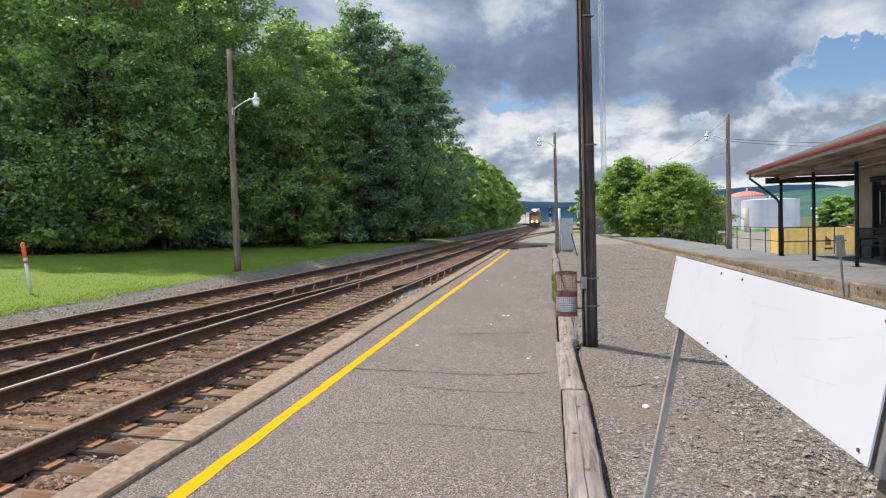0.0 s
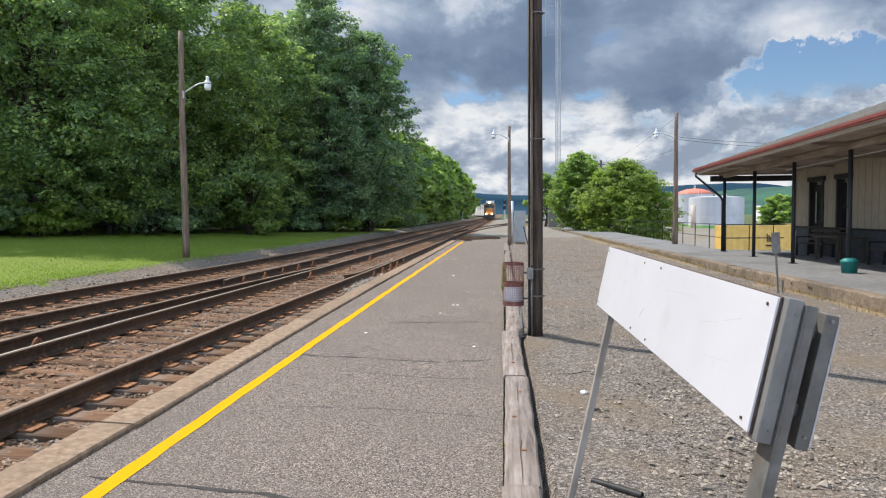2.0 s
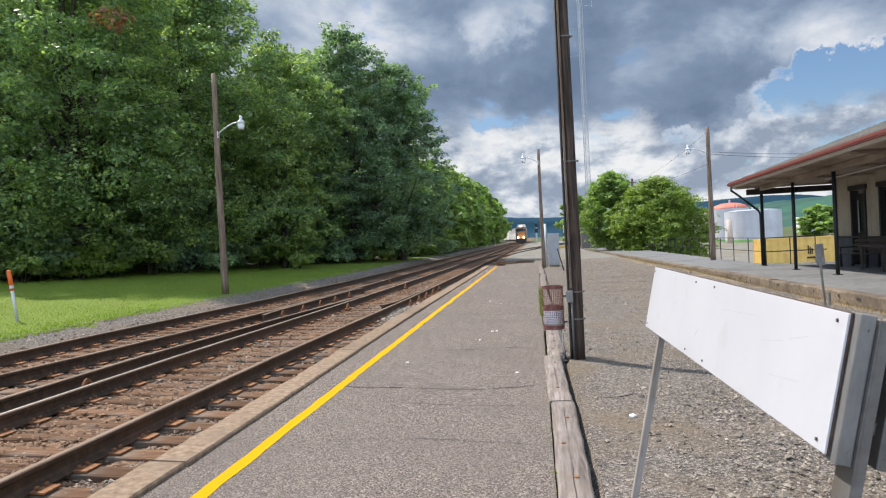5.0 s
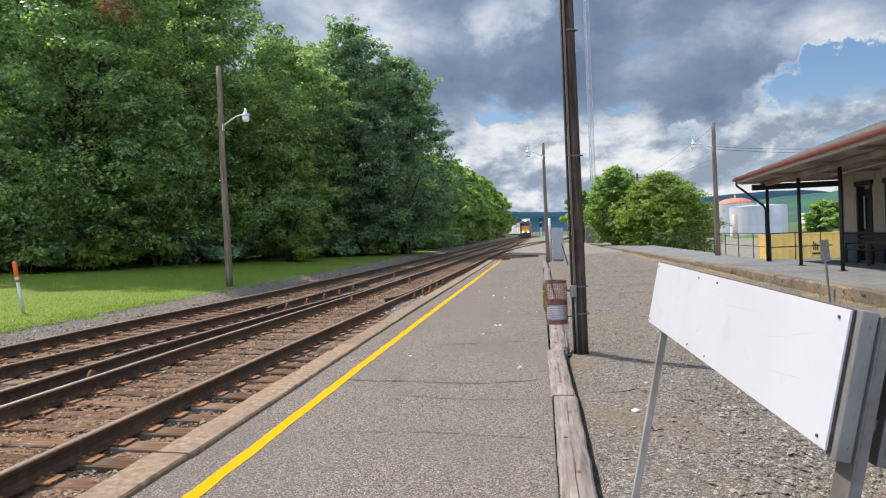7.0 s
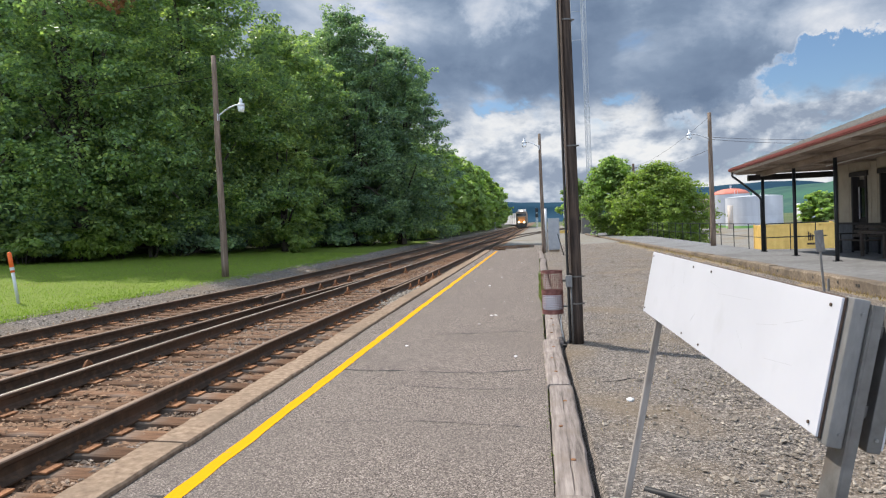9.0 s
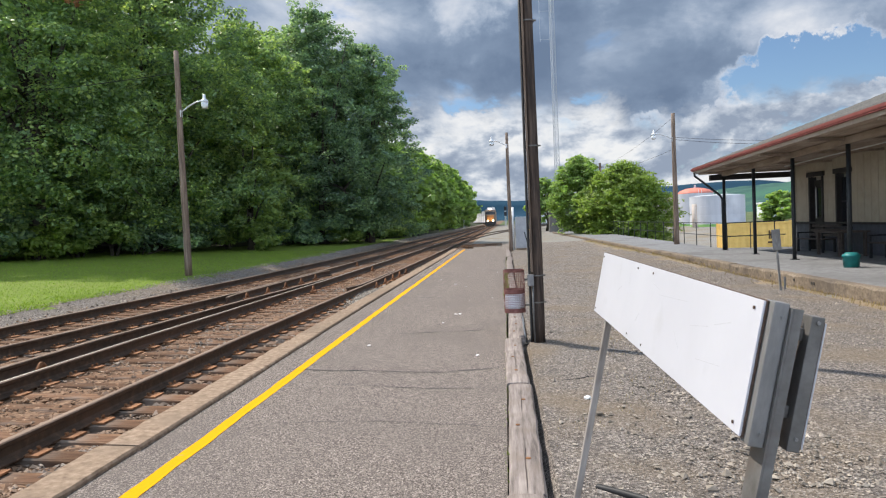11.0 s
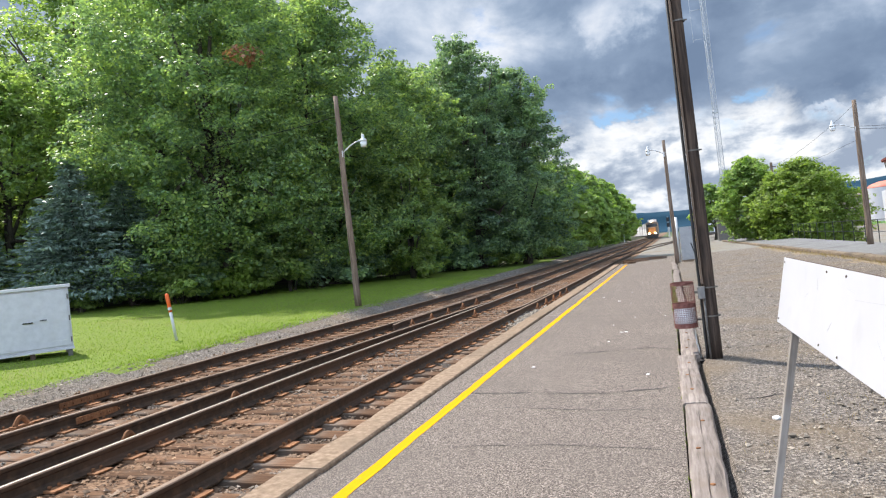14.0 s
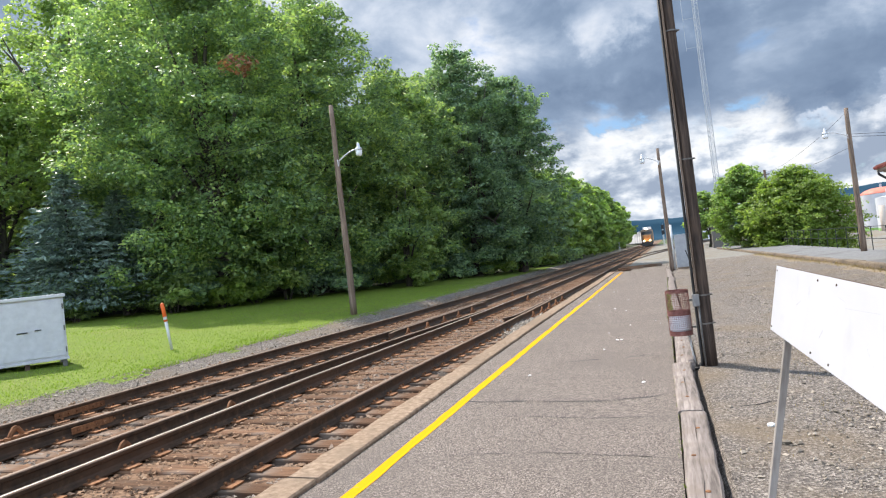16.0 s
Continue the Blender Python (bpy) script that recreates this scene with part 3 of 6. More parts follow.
# ---- the near platform ----
platform = thing("platform", "worn grey asphalt platform with concrete edge and timber border", "platform", kind="structure")


EDGE = [(2, 0.085), (5, 0.06), (9, 0.025), (14, 0.0)]      # the edge bows a little towards the camera's end


def plat_z(x):
    return -SLOPE * x


def paved(y):
    """The shallow waves of the paving along the platform."""
    a = math.floor(y * 2) / 2
    f = (y - a) * 2
    return 0.004 * ((1 - f) * noise.noise((0, a * 1.3, 0)) + f * noise.noise((0, (a + 0.5) * 1.3, 0)))


bm = bmesh.new()
rows = np.arange(-3, PLATFORM_END + 0.01, 0.5)
cols = [-2.49, -2.0, -1.6, -1.2, -0.8, -0.4, 0.0, 0.145]
grid = []
for y in rows:
    end = 0.12 * noise.noise((0, y, 0)) if y > PLATFORM_END - 0.6 else 0
    grid.append([bm.verts.new((x, y + end, plat_z(x) + 0.004 * noise.noise((0, y * 1.3, 0)))) for x in cols])
for a, b in zip(grid, grid[1:]):
    for i in range(len(cols) - 1):
        bm.faces.new((a[i], a[i + 1], b[i + 1], b[i]))
part_rims = [[v.co.copy() for v in line] for line in ([r[0] for r in grid], [r[-1] for r in grid])]
end_row = [v.co.copy() for v in grid[-1]]
part("asphalt", bm, ASPHALT, platform, "worn speckled grey asphalt", smooth=True)
bm = bmesh.new()
rim = [[bm.verts.new(p) for p in line] for line in part_rims]
grid = [[bm.verts.new(p) for p in end_row]]
for line, flip in ((rim[0], False), (rim[1], True)):
    low = [bm.verts.new((v.co.x, v.co.y, v.co.z - 0.3)) for v in line]
    for k in range(len(line) - 1):
        q = (line[k], line[k + 1], low[k + 1], low[k])
        bm.faces.new(q[::-1] if flip else q)
bot = [bm.verts.new((v.co.x, v.co.y, v.co.z - 0.3)) for v in grid[-1]]
for k in range(len(bot) - 1):
    bm.faces.new((grid[-1][k], grid[-1][k + 1], bot[k + 1], bot[k]))
part("asphalt_side", bm, ASPHALT, platform)

# yellow safety line, hand painted, slightly uneven
bm = bmesh.new()
last = None
for y in np.arange(-3, 37.9, 0.12):
    cx = -2.115 + lerp(EDGE, y) * 0.75 + 0.016 * noise.noise((0, y * 0.9, 4)) + 0.006 * noise.noise((0, y * 4.0, 7))
    w = 0.052 + 0.009 * noise.noise((3, y * 2.5, 1)) + 0.004 * noise.noise((5, y * 9.0, 1))
    zz = plat_z(cx) + 0.0035 + paved(y)
    cur = [bm.verts.new((cx - w, y, zz + SLOPE * w)), bm.verts.new((cx + w, y, zz - SLOPE * w))]
    if last:
        bm.faces.new((last[0], last[1], cur[1], cur[0]))
    last = cur
part("safety_line", bm, YELLOW, platform, "bright yellow painted safety line")


def crack(points, width, seed):
    bm = bmesh.new()
    pts = []
    for (x0, y0), (x1, y1) in zip(points, points[1:]):
        k = max(2, int(math.hypot(x1 - x0, y1 - y0) / 0.05))
        pts += [(x0 + (x1 - x0) * i / k, y0 + (y1 - y0) * i / k) for i in range(k)]
    prev = None
    for i, (x, y) in enumerate(pts):
        y += 0.05 * noise.noise((x * 2.2, y, seed)) + 0.02 * noise.noise((x * 9, y, seed + 5))
        w = width * max(0.15, 0.7 + 0.9 * noise.noise((x * 5, y * 5, seed + 9))) * min(1, i / 4, (len(pts) - i) / 4)
        z = plat_z(x) + 0.003 + paved(y)
        w *= 1.5
        cur = [bm.verts.new((x, y - w, z)), bm.verts.new((x, y + w, z))]
        if prev:
            bm.faces.new((prev[0], cur[0], cur[1], prev[1]))
        prev = cur
    part("crack", bm, CRACK, platform, "dark crack across the asphalt")


crack([(-2.3, 7.55), (-1.2, 7.5), (-0.5, 7.45), (0.1, 7.75)], 0.016, 1)
crack([(-1.6, 6.9), (-0.5, 6.75), (0.1, 6.8)], 0.006, 2)
crack([(-1.45, 9.9), (-0.7, 10.1), (-0.2, 10.25), (0.12, 10.05)], 0.016, 3)
crack([(-2.3, 4.05), (-1.2, 3.95), (-0.6, 3.8)], 0.014, 4)
crack([(-0.6, 3.6), (-0.3, 4.3), (-0.1, 5.0)], 0.003, 5)
crack([(-1.7, 5.6), (-0.9, 5.7), (0.1, 5.55)], 0.004, 10)
crack([(-2.2, 14.6), (-1.0, 14.4), (0.1, 14.7)], 0.016, 6)
crack([(-2.2, 20.4), (-1.0, 20.6), (0.1, 20.3)], 0.018, 7)
crack([(-2.2, 27.5), (-1.0, 27.7), (0.1, 27.4)], 0.02, 8)
crack([(-2.3, 3.1), (-1.0, 3.2), (0.1, 3.0)], 0.01, 9)

# pale chips and droppings on the asphalt
rnd = random.Random(5)
for k in range(26):
    x, y = rnd.uniform(-1.9, 0.0), rnd.choice((rnd.uniform(6, 14), rnd.uniform(14, 34)))
    bm = bmesh.new()
    r = rnd.uniform(0.01, 0.028)
    ring = [bm.verts.new((r * rnd.uniform(0.5, 1.3) * math.cos(a), r * rnd.uniform(0.5, 1.5) * math.sin(a), 0.004)) for a in np.linspace(0, 5.4, 7)]
    bm.faces.new(ring)
    low = [bm.verts.new((v.co.x * 1.1, v.co.y * 1.1, -0.006)) for v in ring]
    for i in range(7):
        bm.faces.new((ring[i], low[i], low[(i + 1) % 7], ring[(i + 1) % 7]))
    ob = part("paint_chip", bm, LITTER, platform)
    ob.location = (x, y, plat_z(x) + 0.003 + paved(y))

# concrete edge blocks
rnd = random.Random(2)
y = -3.0
while y < 38.6:
    length = rnd.choice((1.5, 2.2, 2.7))
    length = min(length, 38.7 - y)
    bm = bmesh.new()
    steps = max(4, int(length / 0.14))
    rings = []
    off = rnd.uniform(-0.012, 0.012)
    for i in range(steps + 1):
        yy = y + 0.012 + (length - 0.024) * i / steps
        wob = 0.02 * noise.noise((yy * 2, 1, 0)) + 0.014 * noise.noise((yy * 7, 6, 0))
        x0, x1 = -2.79 + off + wob + lerp(EDGE, yy), -2.505 + off + lerp(EDGE, yy)
        zt = plat_z(-2.6) + 0.042 + 0.008 * noise.noise((yy * 1.4, 4, 0)) + rnd.uniform(-0.003, 0.003)
        chip = 0.012 + 0.09 * max(0.0, noise.noise((yy * 2.6, 9, 3)) - 0.08) + rnd.uniform(0, 0.012)
        prof = [(x0, -0.3), (x0, zt - chip), (x0 + chip, zt), (x1 - 0.012, zt - 0.01), (x1, zt - 0.025), (x1, -0.3)]
        rings.append([bm.verts.new((a, yy, c)) for a, c in prof])
    for u, v in zip(rings, rings[1:]):
        for k in range(5):
            bm.faces.new((u[k], v[k], v[k + 1], u[k + 1]))
    bm.faces.new(rings[0]); bm.faces.new(rings[-1][::-1])
    part("edge_block", bm, CONCRETE, platform)
    y += length

# old timbers along the back of the platform
y, k = -1.0, 0
for length, shift, turn in ((2.55, 0.02, 0), (2.62, 0.0, 0.3), (2.64, 0.0, -0.2), (2.5, -0.01, 0.5), (2.5, 0.02, -0.2), (2.4, 0.0, 0.2), (2.5, 0.01, 0.0), (2.5, 0.0, 0.4), (2.5, -0.02, -0.3), (2.5, 0.01, 0.2), (2.5, 0.0, 0.0), (2.5, 0.03, -0.3), (2.5, 0.0, 0.2), (2.5, 0.0, 0.0), (2.5, -0.02, 0.3)):
    bm = bmesh.new()
    steps = 16
    rings = []
    for i in range(steps + 1):
        v = i / steps
        yy = length * v
        a = 0.009 * noise.noise((yy * 3, k, 0))
        b = 0.009 * noise.noise((yy * 3, k, 5))
        c = 0.010 * noise.noise((yy * 2.2, k, 9))
        split = 0.012 if noise.noise((yy * 1.2, k, 3)) > 0.1 else 0.002
        prof = [(0.0 + a, -0.2), (0.0 + a, 0.0 + c), (0.016 + a, 0.018 + c), (0.105 + b, 0.022 + c), (0.112 + b, 0.022 + c - split), (0.119 + b, 0.021 + c), (0.205 + b, 0.016 + c), (0.22 + b, -0.003 + c), (0.22 + b, -0.2)]
        rings.append([bm.verts.new((p, yy, q)) for p, q in prof])
    for u, v2 in zip(rings, rings[1:]):
        for j in range(8):
            bm.faces.new((u[j], v2[j], v2[j + 1], u[j + 1]))
    bm.faces.new(rings[0]); bm.faces.new(rings[-1][::-1])
    ob = part("border_timber", bm, TIMBER, platform, "split weathered grey timber" if k < 1 else "")
    ob.matrix_basis = pose(0.152 + shift, y + 0.012, 0.012 - 0.004 * (k % 3), 0, 0, turn)
    if 2 < y < 14:
        for q in range(3):
            hy = length * (0.22 + 0.28 * q)
            kb = lathe(bmesh.new(), [(0.017, 0.018), (0.017, 0.026), (0.010, 0.0285)], 8, 0.10 + 0.03 * math.sin(q * 9 + k), hy)
            part("spike_head", kb, RUST, ob)
    y += length + 0.016
    k += 1

# weeds in the joint beside the timbers
def tufts(name, spots, mat, label, parent=None):
    v, f = [], []
    r = random.Random(8)
    for x, y, z, h in spots:
        a, w = r.uniform(0, 6.28), h * 0.10
        dx, dy = math.cos(a), math.sin(a)
        bx, by = r.uniform(-0.5, 0.5) * h, r.uniform(-0.5, 0.5) * h
        i = len(v)
        v += [(x - dx * w, y - dy * w, z), (x + dx * w, y + dy * w, z), (x + bx * 0.4 + dx * w * 0.6, y + by * 0.4 + dy * w * 0.6, z + h * 0.6), (x + bx, y + by, z + h)]
        f += [(i, i + 1, i + 2), (i, i + 2, i + 3)]
    ob = data_part(name, v, f, mat, parent)
    return tagged(ob, label, "weeds", kind="stuff")


rnd = random.Random(4)
spots = []
for k in range(1500):
    y = rnd.choice((rnd.gauss(17.5, 2.2), rnd.gauss(15, 1.2), rnd.uniform(4, 30)))
    spots.append((0.147 + rnd.gauss(0, 0.012), y, -0.01, rnd.uniform(0.03, 0.10) * (1.5 if 14 < y < 21 else 0.45)))
tufts("weeds", spots, WEED, "yellow-green weeds growing in the joint beside the timbers")

# ---- the tracks ----
track = thing("railway_track", "rusty railway tracks with a turnout on creosoted ties", "railway track", kind="structure")
PROFILE = [(-0.075, 0), (0.075, 0), (0.075, 0.012), (0.022, 0.032), (0.010, 0.055), (0.010, 0.118), (0.034, 0.134), (0.037, 0.165), (0.029, 0.1755), (0.011, 0.177), (-0.013, 0.177), (-0.029, 0.1755), (-0.037, 0.165), (-0.034, 0.134), (-0.010, 0.118), (-0.010, 0.055), (-0.022, 0.032), (-0.075, 0.012)]


def lay_rail(rows, y0, y1, head, label=""):
    path = []
    y = y0
    while y < y1:
        x = lerp(rows, y)
        path.append((x, y, rail_top(x) - 0.176))
        y += 0.5 if y < 40 else 6
    x = lerp(rows, y1)
    path.append((x, y1, rail_top(x) - 0.176))
    bm = bmesh.new()
    extrude_profile(bm, PROFILE, path)
    for f in bm.faces:
        c = f.calc_center_median()
        x = lerp(rows, c.y)
        if c.z > rail_top(x) - 0.016 and abs(f.normal.z) > 0.3:
            f.material_index = 1
    bmesh.ops.recalc_face_normals(bm, faces=bm.faces)
    bm.normal_update()
    for f in bm.faces:
        c = f.calc_center_median()
        if c.z > rail_top(lerp(rows, c.y)) - 0.008:
            f.material_index = 1 if head is HEAD or c.z > rail_top(lerp(rows, c.y)) + 0.0006 else 2
    return part("rail", bm, [RAIL, head, HEAD], track, label)


lay_rail(R1, -4, 330, HEAD, "brown rusty running rail")
lay_rail(R2, -4, 330, SHINY, "running rail with a bright polished head")
lay_rail(R3, -4, 21, HEAD, "rusty switch rail beside the running rail")
lay_rail(R4, -4, 330, HEAD, "brown rusty running rail")
lay_rail(R5, -4, 330, HEAD, "dark rusty running rail")
# guard rails with flared ends inside the running rails
GUARD1 = [(17.8, -3.97), (18.5, -3.80), (23.7, -3.70), (24.4, -3.82)]
GUARD4 = [(15.6, -6.28), (16.3, -6.36), (23.4, -6.22), (24.2, -6.10)]
lay_rail(GUARD1, 17.8, 24.4, HEAD, "short rusty guard rail with flared ends")
lay_rail(GUARD4, 15.6, 24.2, HEAD, "short rusty guard rail with flared ends")
# the branch that leaves to the right beyond the platform
BR1 = [(46, -3.4), (60, -3.0), (80, -1.6), (100, 0.4), (140, 6.0), (180, 13.0)]
BR2 = [(46, -4.9), (60, -4.4), (80, -3.1), (100, -1.2), (140, 4.4), (180, 11.4)]
for rows in (BR1, BR2):
    bm = bmesh.new()
    extrude_profile(bm, PROFILE, [(lerp(rows, y), y, 0.0 - 0.16) for y in np.arange(46, 181, 4.0)])
    bmesh.ops.recalc_face_normals(bm, faces=bm.faces)
    part("rail", bm, RAIL, track)

# ties, one by one near the camera
tie_meshes = []
rnd = random.Random(3)
for k in range(5):
    bm = bmesh.new()
    steps = 8
    rings = []
    for i in range(steps + 1):
        x = -1.45 + 2.9 * i / steps
        a, b = 0.006 * noise.noise((x * 3, k, 0)), 0.006 * noise.noise((x * 3, k, 4))
        c = 0.006 * noise.noise((x * 2, k, 8))
        prof = [(-0.112 + a, -0.16), (-0.112 + a, -0.012 + c), (-0.098 + a, c), (0.098 + b, c), (0.112 + b, -0.012 + c), (0.112 + b, -0.16)]
        rings.append([bm.verts.new((x, p, q)) for p, q in prof])
    for u, v in zip(rings, rings[1:]):
        for j in range(5):
            bm.faces.new((u[j], u[j + 1], v[j + 1], v[j]))
    bm.faces.new(rings[0][::-1]); bm.faces.new(rings[-1])
    bmesh.ops.recalc_face_normals(bm, faces=bm.faces)
    me = bpy.data.meshes.new("tie")
    bm.to_mesh(me); bm.free()
    me.materials.append(TIE)
    tie_meshes.append(me)
bm = Box(-0.19, 0.19, -0.10, 0.10, 0.0, 0.018, 0.004)
plate_mesh = bpy.data.meshes.new("tie_plate"); bm.to_mesh(plate_mesh); bm.free(); plate_mesh.materials.append(RUST)
bm = bmesh.new()
for sx in (-0.095, 0.095):
    for sy in (-0.05, 0.05):
        lathe(bm, [(0.011, 0.0), (0.011, 0.022), (0.019, 0.024), (0.017, 0.036), (0.008, 0.041)], 7, sx, sy)
spike_mesh = bpy.data.meshes.new("spikes"); bm.to_mesh(spike_mesh); bm.free(); spike_mesh.materials.append(RUST)
tilt = math.degrees(math.atan(SLOPE))
far_v, far_f = [], []
y, k = 2.2, 0
while y < 230:
    near = y < 30
    for rails, half in (((R1, R2), 1.42), ((R4, R5), 1.32)):
        xa, xb = lerp(rails[0], y), lerp(rails[1], y)
        cx = (xa + xb) / 2
        jit = rnd.uniform(-0.03, 0.03)
        if half < 1.4 and y < 14:
            cx, wide = cx - 0.05, 1.0
        else:
            wide = half / 1.45
        if near:
            m = pose(cx + rnd.uniform(-0.04, 0.04), y + jit, tie_top(cx) + rnd.uniform(-0.008, 0.004), 0, tilt, rnd.uniform(-1.2, 1.2)) @ Matrix.Diagonal((wide, rnd.uniform(0.9, 1.08), 1, 1))
            shared("tie", tie_meshes[(k * 3 + (half < 1.4)) % 5], track, m)
            if y < 24:
                for rr in rails:
                    rx = lerp(rr, y)
                    shared("tie_plate", plate_mesh, track, pose(rx, y + jit, tie_top(rx) + 0.004, 0, tilt, rnd.uniform(-1, 1)))
                    if y < 17:
                        shared("spikes", spike_mesh, track, pose(rx, y + jit, tie_top(rx) + 0.016, 0, tilt, 0))
        else:
            i = len(far_v)
            x0, x1, z = cx - half, cx + half, tie_top(cx)
            far_v += [(x0, y - 0.11, tie_top(x0)), (x1, y - 0.11, tie_top(x1)), (x1, y + 0.11, tie_top(x1)), (x0, y + 0.11, tie_top(x0)), (x0, y - 0.11, tie_top(x0) - 0.1), (x1, y - 0.11, tie_top(x1) - 0.1), (x1, y + 0.11, tie_top(x1) - 0.1), (x0, y + 0.11, tie_top(x0) - 0.1)]
            far_f += [(i, i + 1, i + 2, i + 3), (i + 1, i, i + 4, i + 5), (i + 2, i + 1, i + 5, i + 6), (i + 3, i + 2, i + 6, i + 7)]
    y += 0.475 + rnd.uniform(-0.02, 0.02)
    k += 1
tagged(data_part("distant_ties", far_v, far_f, TIE, track), "distant ties", kind="stuff")

# rail braces, rusty castings beside the rails
def brace_mesh():
    bm = bmesh.new()
    pts = [(-0.075 + 0.15 * i / 6, 0, 0.055 * math.sin(math.pi * i / 6)) for i in range(7)]
    tube(bm, pts, 0.022, 6)
    box(bm, -0.10, 0.10, -0.05, 0.05, -0.03, 0.004, 0.004)
    me = bpy.data.meshes.new("rail_brace"); bm.to_mesh(me); bm.free(); me.materials.append(RUST)
    return me


brace = brace_mesh()
for rows, side, yy in ((R2, -0.28, 6.4), (R2, -0.28, 8.35), (R5, 0.3, 7.1), (R4, 0.30, 16.6), (R4, 0.33, 17.9), (R4, 0.33, 19.3), (R4, 0.33, 20.7), (R4, 0.33, 22.2), (R2, 0.17, 18.3), (R4, 0.15, 29), (R2, 0.16, 26), (R1, 0.16, 19.3), (R1, 0.16, 20.6), (R1, 0.16, 21.9), (R1, 0.16, 23.2), (R1, 0.16, 24.6)):
    x = lerp(rows, yy) + side
    shared("rail_brace", brace, track, pose(x, yy, tie_top(x) + 0.045, 0, 0, 90) @ Matrix.Diagonal((1.35, 1.2, 1.9, 1)))
# joint bar bolted to the far track's inner rail
for rows, yy in ((R4, 7.6), (R5, 8.4)):
    x = lerp(rows, yy)
    bm = Box(0.012, 0.034, -0.46, 0.46, 0.04, 0.125, 0.006)
    for q in range(6):
        tube(bm, [(0.034, -0.38 + q * 0.152, 0.082), (0.056, -0.38 + q * 0.152, 0.082)], 0.016, 6)
    ob = part("joint_bar", bm, RUST, track)
    ob.matrix_basis = pose(x, yy, rail_top(x) - 0.176)


# ---- loose stones ----
def stones(name, count, area, size, mat, label, seed, height):
    """Irregular eight-sided stones, strewn over an area and sunk a little."""
    rg = np.random.default_rng(seed)
    base = np.array([(1, 0, 0), (0, 1, 0), (-1, 0, 0), (0, -1, 0), (0, 0, 1), (0, 0, -1)], float)
    tri = np.array([(0, 1, 4), (1, 2, 4), (2, 3, 4), (3, 0, 4), (1, 0, 5), (2, 1, 5), (3, 2, 5), (0, 3, 5)])
    x, y = area(rg, count)
    ok = np.array([height(a, b) is not None for a, b in zip(x, y)])
    x, y = x[ok], y[ok]
    z = np.array([height(a, b) for a, b in zip(x, y)])
    c = len(x)
    s = size * np.exp(rg.normal(0, 0.38, c))
    sc = s[:, None, None] * rg.uniform(0.55, 1.25, (c, 6, 1)) * np.array((1, 1, 0.62))
    a = rg.uniform(0, 6.283, c)
    p = base[None] * sc + rg.normal(0, 0.16, (c, 6, 3)) * s[:, None, None]
    q = p.copy()
    q[..., 0] = p[..., 0] * np.cos(a)[:, None] - p[..., 1] * np.sin(a)[:, None]
    q[..., 1] = p[..., 0] * np.sin(a)[:, None] + p[..., 1] * np.cos(a)[:, None]
    q += np.stack((x, y, z + s * 0.22), 1)[:, None, :]
    v = q.reshape(-1, 3)
    f = (tri[None] + (np.arange(c) * 6)[:, None, None]).reshape(-1, 3)
    ob = data_part(name, v.tolist(), f.tolist(), mat)
    return tagged(ob, label, "stones", kind="stuff")


def falloff(x0, x1, y0, y1, power):
    def f(rg, c):
        return rg.uniform(x0, x1, c), y0 + (y1 - y0) * rg.uniform(0, 1, c) ** power
    return f


def ballast_height(x, y):
    return ground_height(x, y) + 0.012 if x < -2.83 else None


stones("ballast_stones", 23000, falloff(-9.3, -2.83, 2.5, 34, 1.9), 0.021, STONE, "rust-stained grey and brown ballast stones", 11, ballast_height)
stones("crib_stones", 2600, falloff(-3.62, -2.84, 3, 12, 1.2), 0.020, STONE, "brown ballast stones between the tie ends", 18, ballast_height)
stones("ballast_shoulder_stones", 6000, falloff(-10.1, -8.8, 6, 40, 1.5), 0.017, PEBBLE, "pale grey ballast stones beside the lawn", 12, lambda x, y: ground_height(x, y))
stones("gravel_stones", 15000, falloff(0.42, 6.2, 2.2, 26, 1.8), 0.0062, PEBBLE, "loose grey gravel", 13, lambda x, y: ground_height(x, y))
stones("larger_gravel_stones", 1700, lambda rg, c: (lambda y: (0.9 + (y - 2) * 0.16 + rg.normal(0, 0.55, c), y))(2.2 + 20 * rg.uniform(0, 1, c) ** 1.3), 0.016, PEBBLE, "larger pale stones along a wheel rut", 14, lambda x, y: ground_height(x, y) if 0.5 < x < 6.2 else None)
stones("coarse_gravel", 13000, lambda rg, c: (lambda y: (1.5 + y * 0.13 + rg.normal(0, 0.14 * y ** 0.8, c), y))(4.5 + 24 * rg.uniform(0, 1, c) ** 1.25), 0.0105, PEBBLE, "coarse tan and grey gravel", 16, lambda x, y: ground_height(x, y) if 0.5 < x < 5.9 else None)


stones("scattered_gravel", 10000, falloff(0.45, 6.1, 9, 44, 1.15), 0.013, PEBBLE, "scattered pale gravel stones in the yard", 17, lambda x, y: ground_height(x, y))
stones("fresh_ballast_pile", 2600, lambda rg, c: (rg.normal(-3.28, 0.17, c), rg.normal(17.6, 0.9, c)), 0.026, PEBBLE, "heap of clean grey ballast beside the rail", 15, lambda x, y: ground_height(x, y) + 0.05 if -3.72 < x < -2.86 else None)


def big_stone(x, y, r, mat, label):
    rg = np.random.default_rng(int(x * 100 + y * 10) % 1000)
    bm = bmesh.new()
    bmesh.ops.create_icosphere(bm, subdivisions=2, radius=r)
    for v in bm.verts:
        v.co *= 1 + 0.28 * noise.noise(v.co * (2.2 / r) + Vector((x, y, 0)))
        v.co.z *= 0.6
    ob = part("stone", bm, mat)
    ob.location = (x, y, ground_height(x, y) + r * 0.3)
    return tagged(ob, label, "stone")


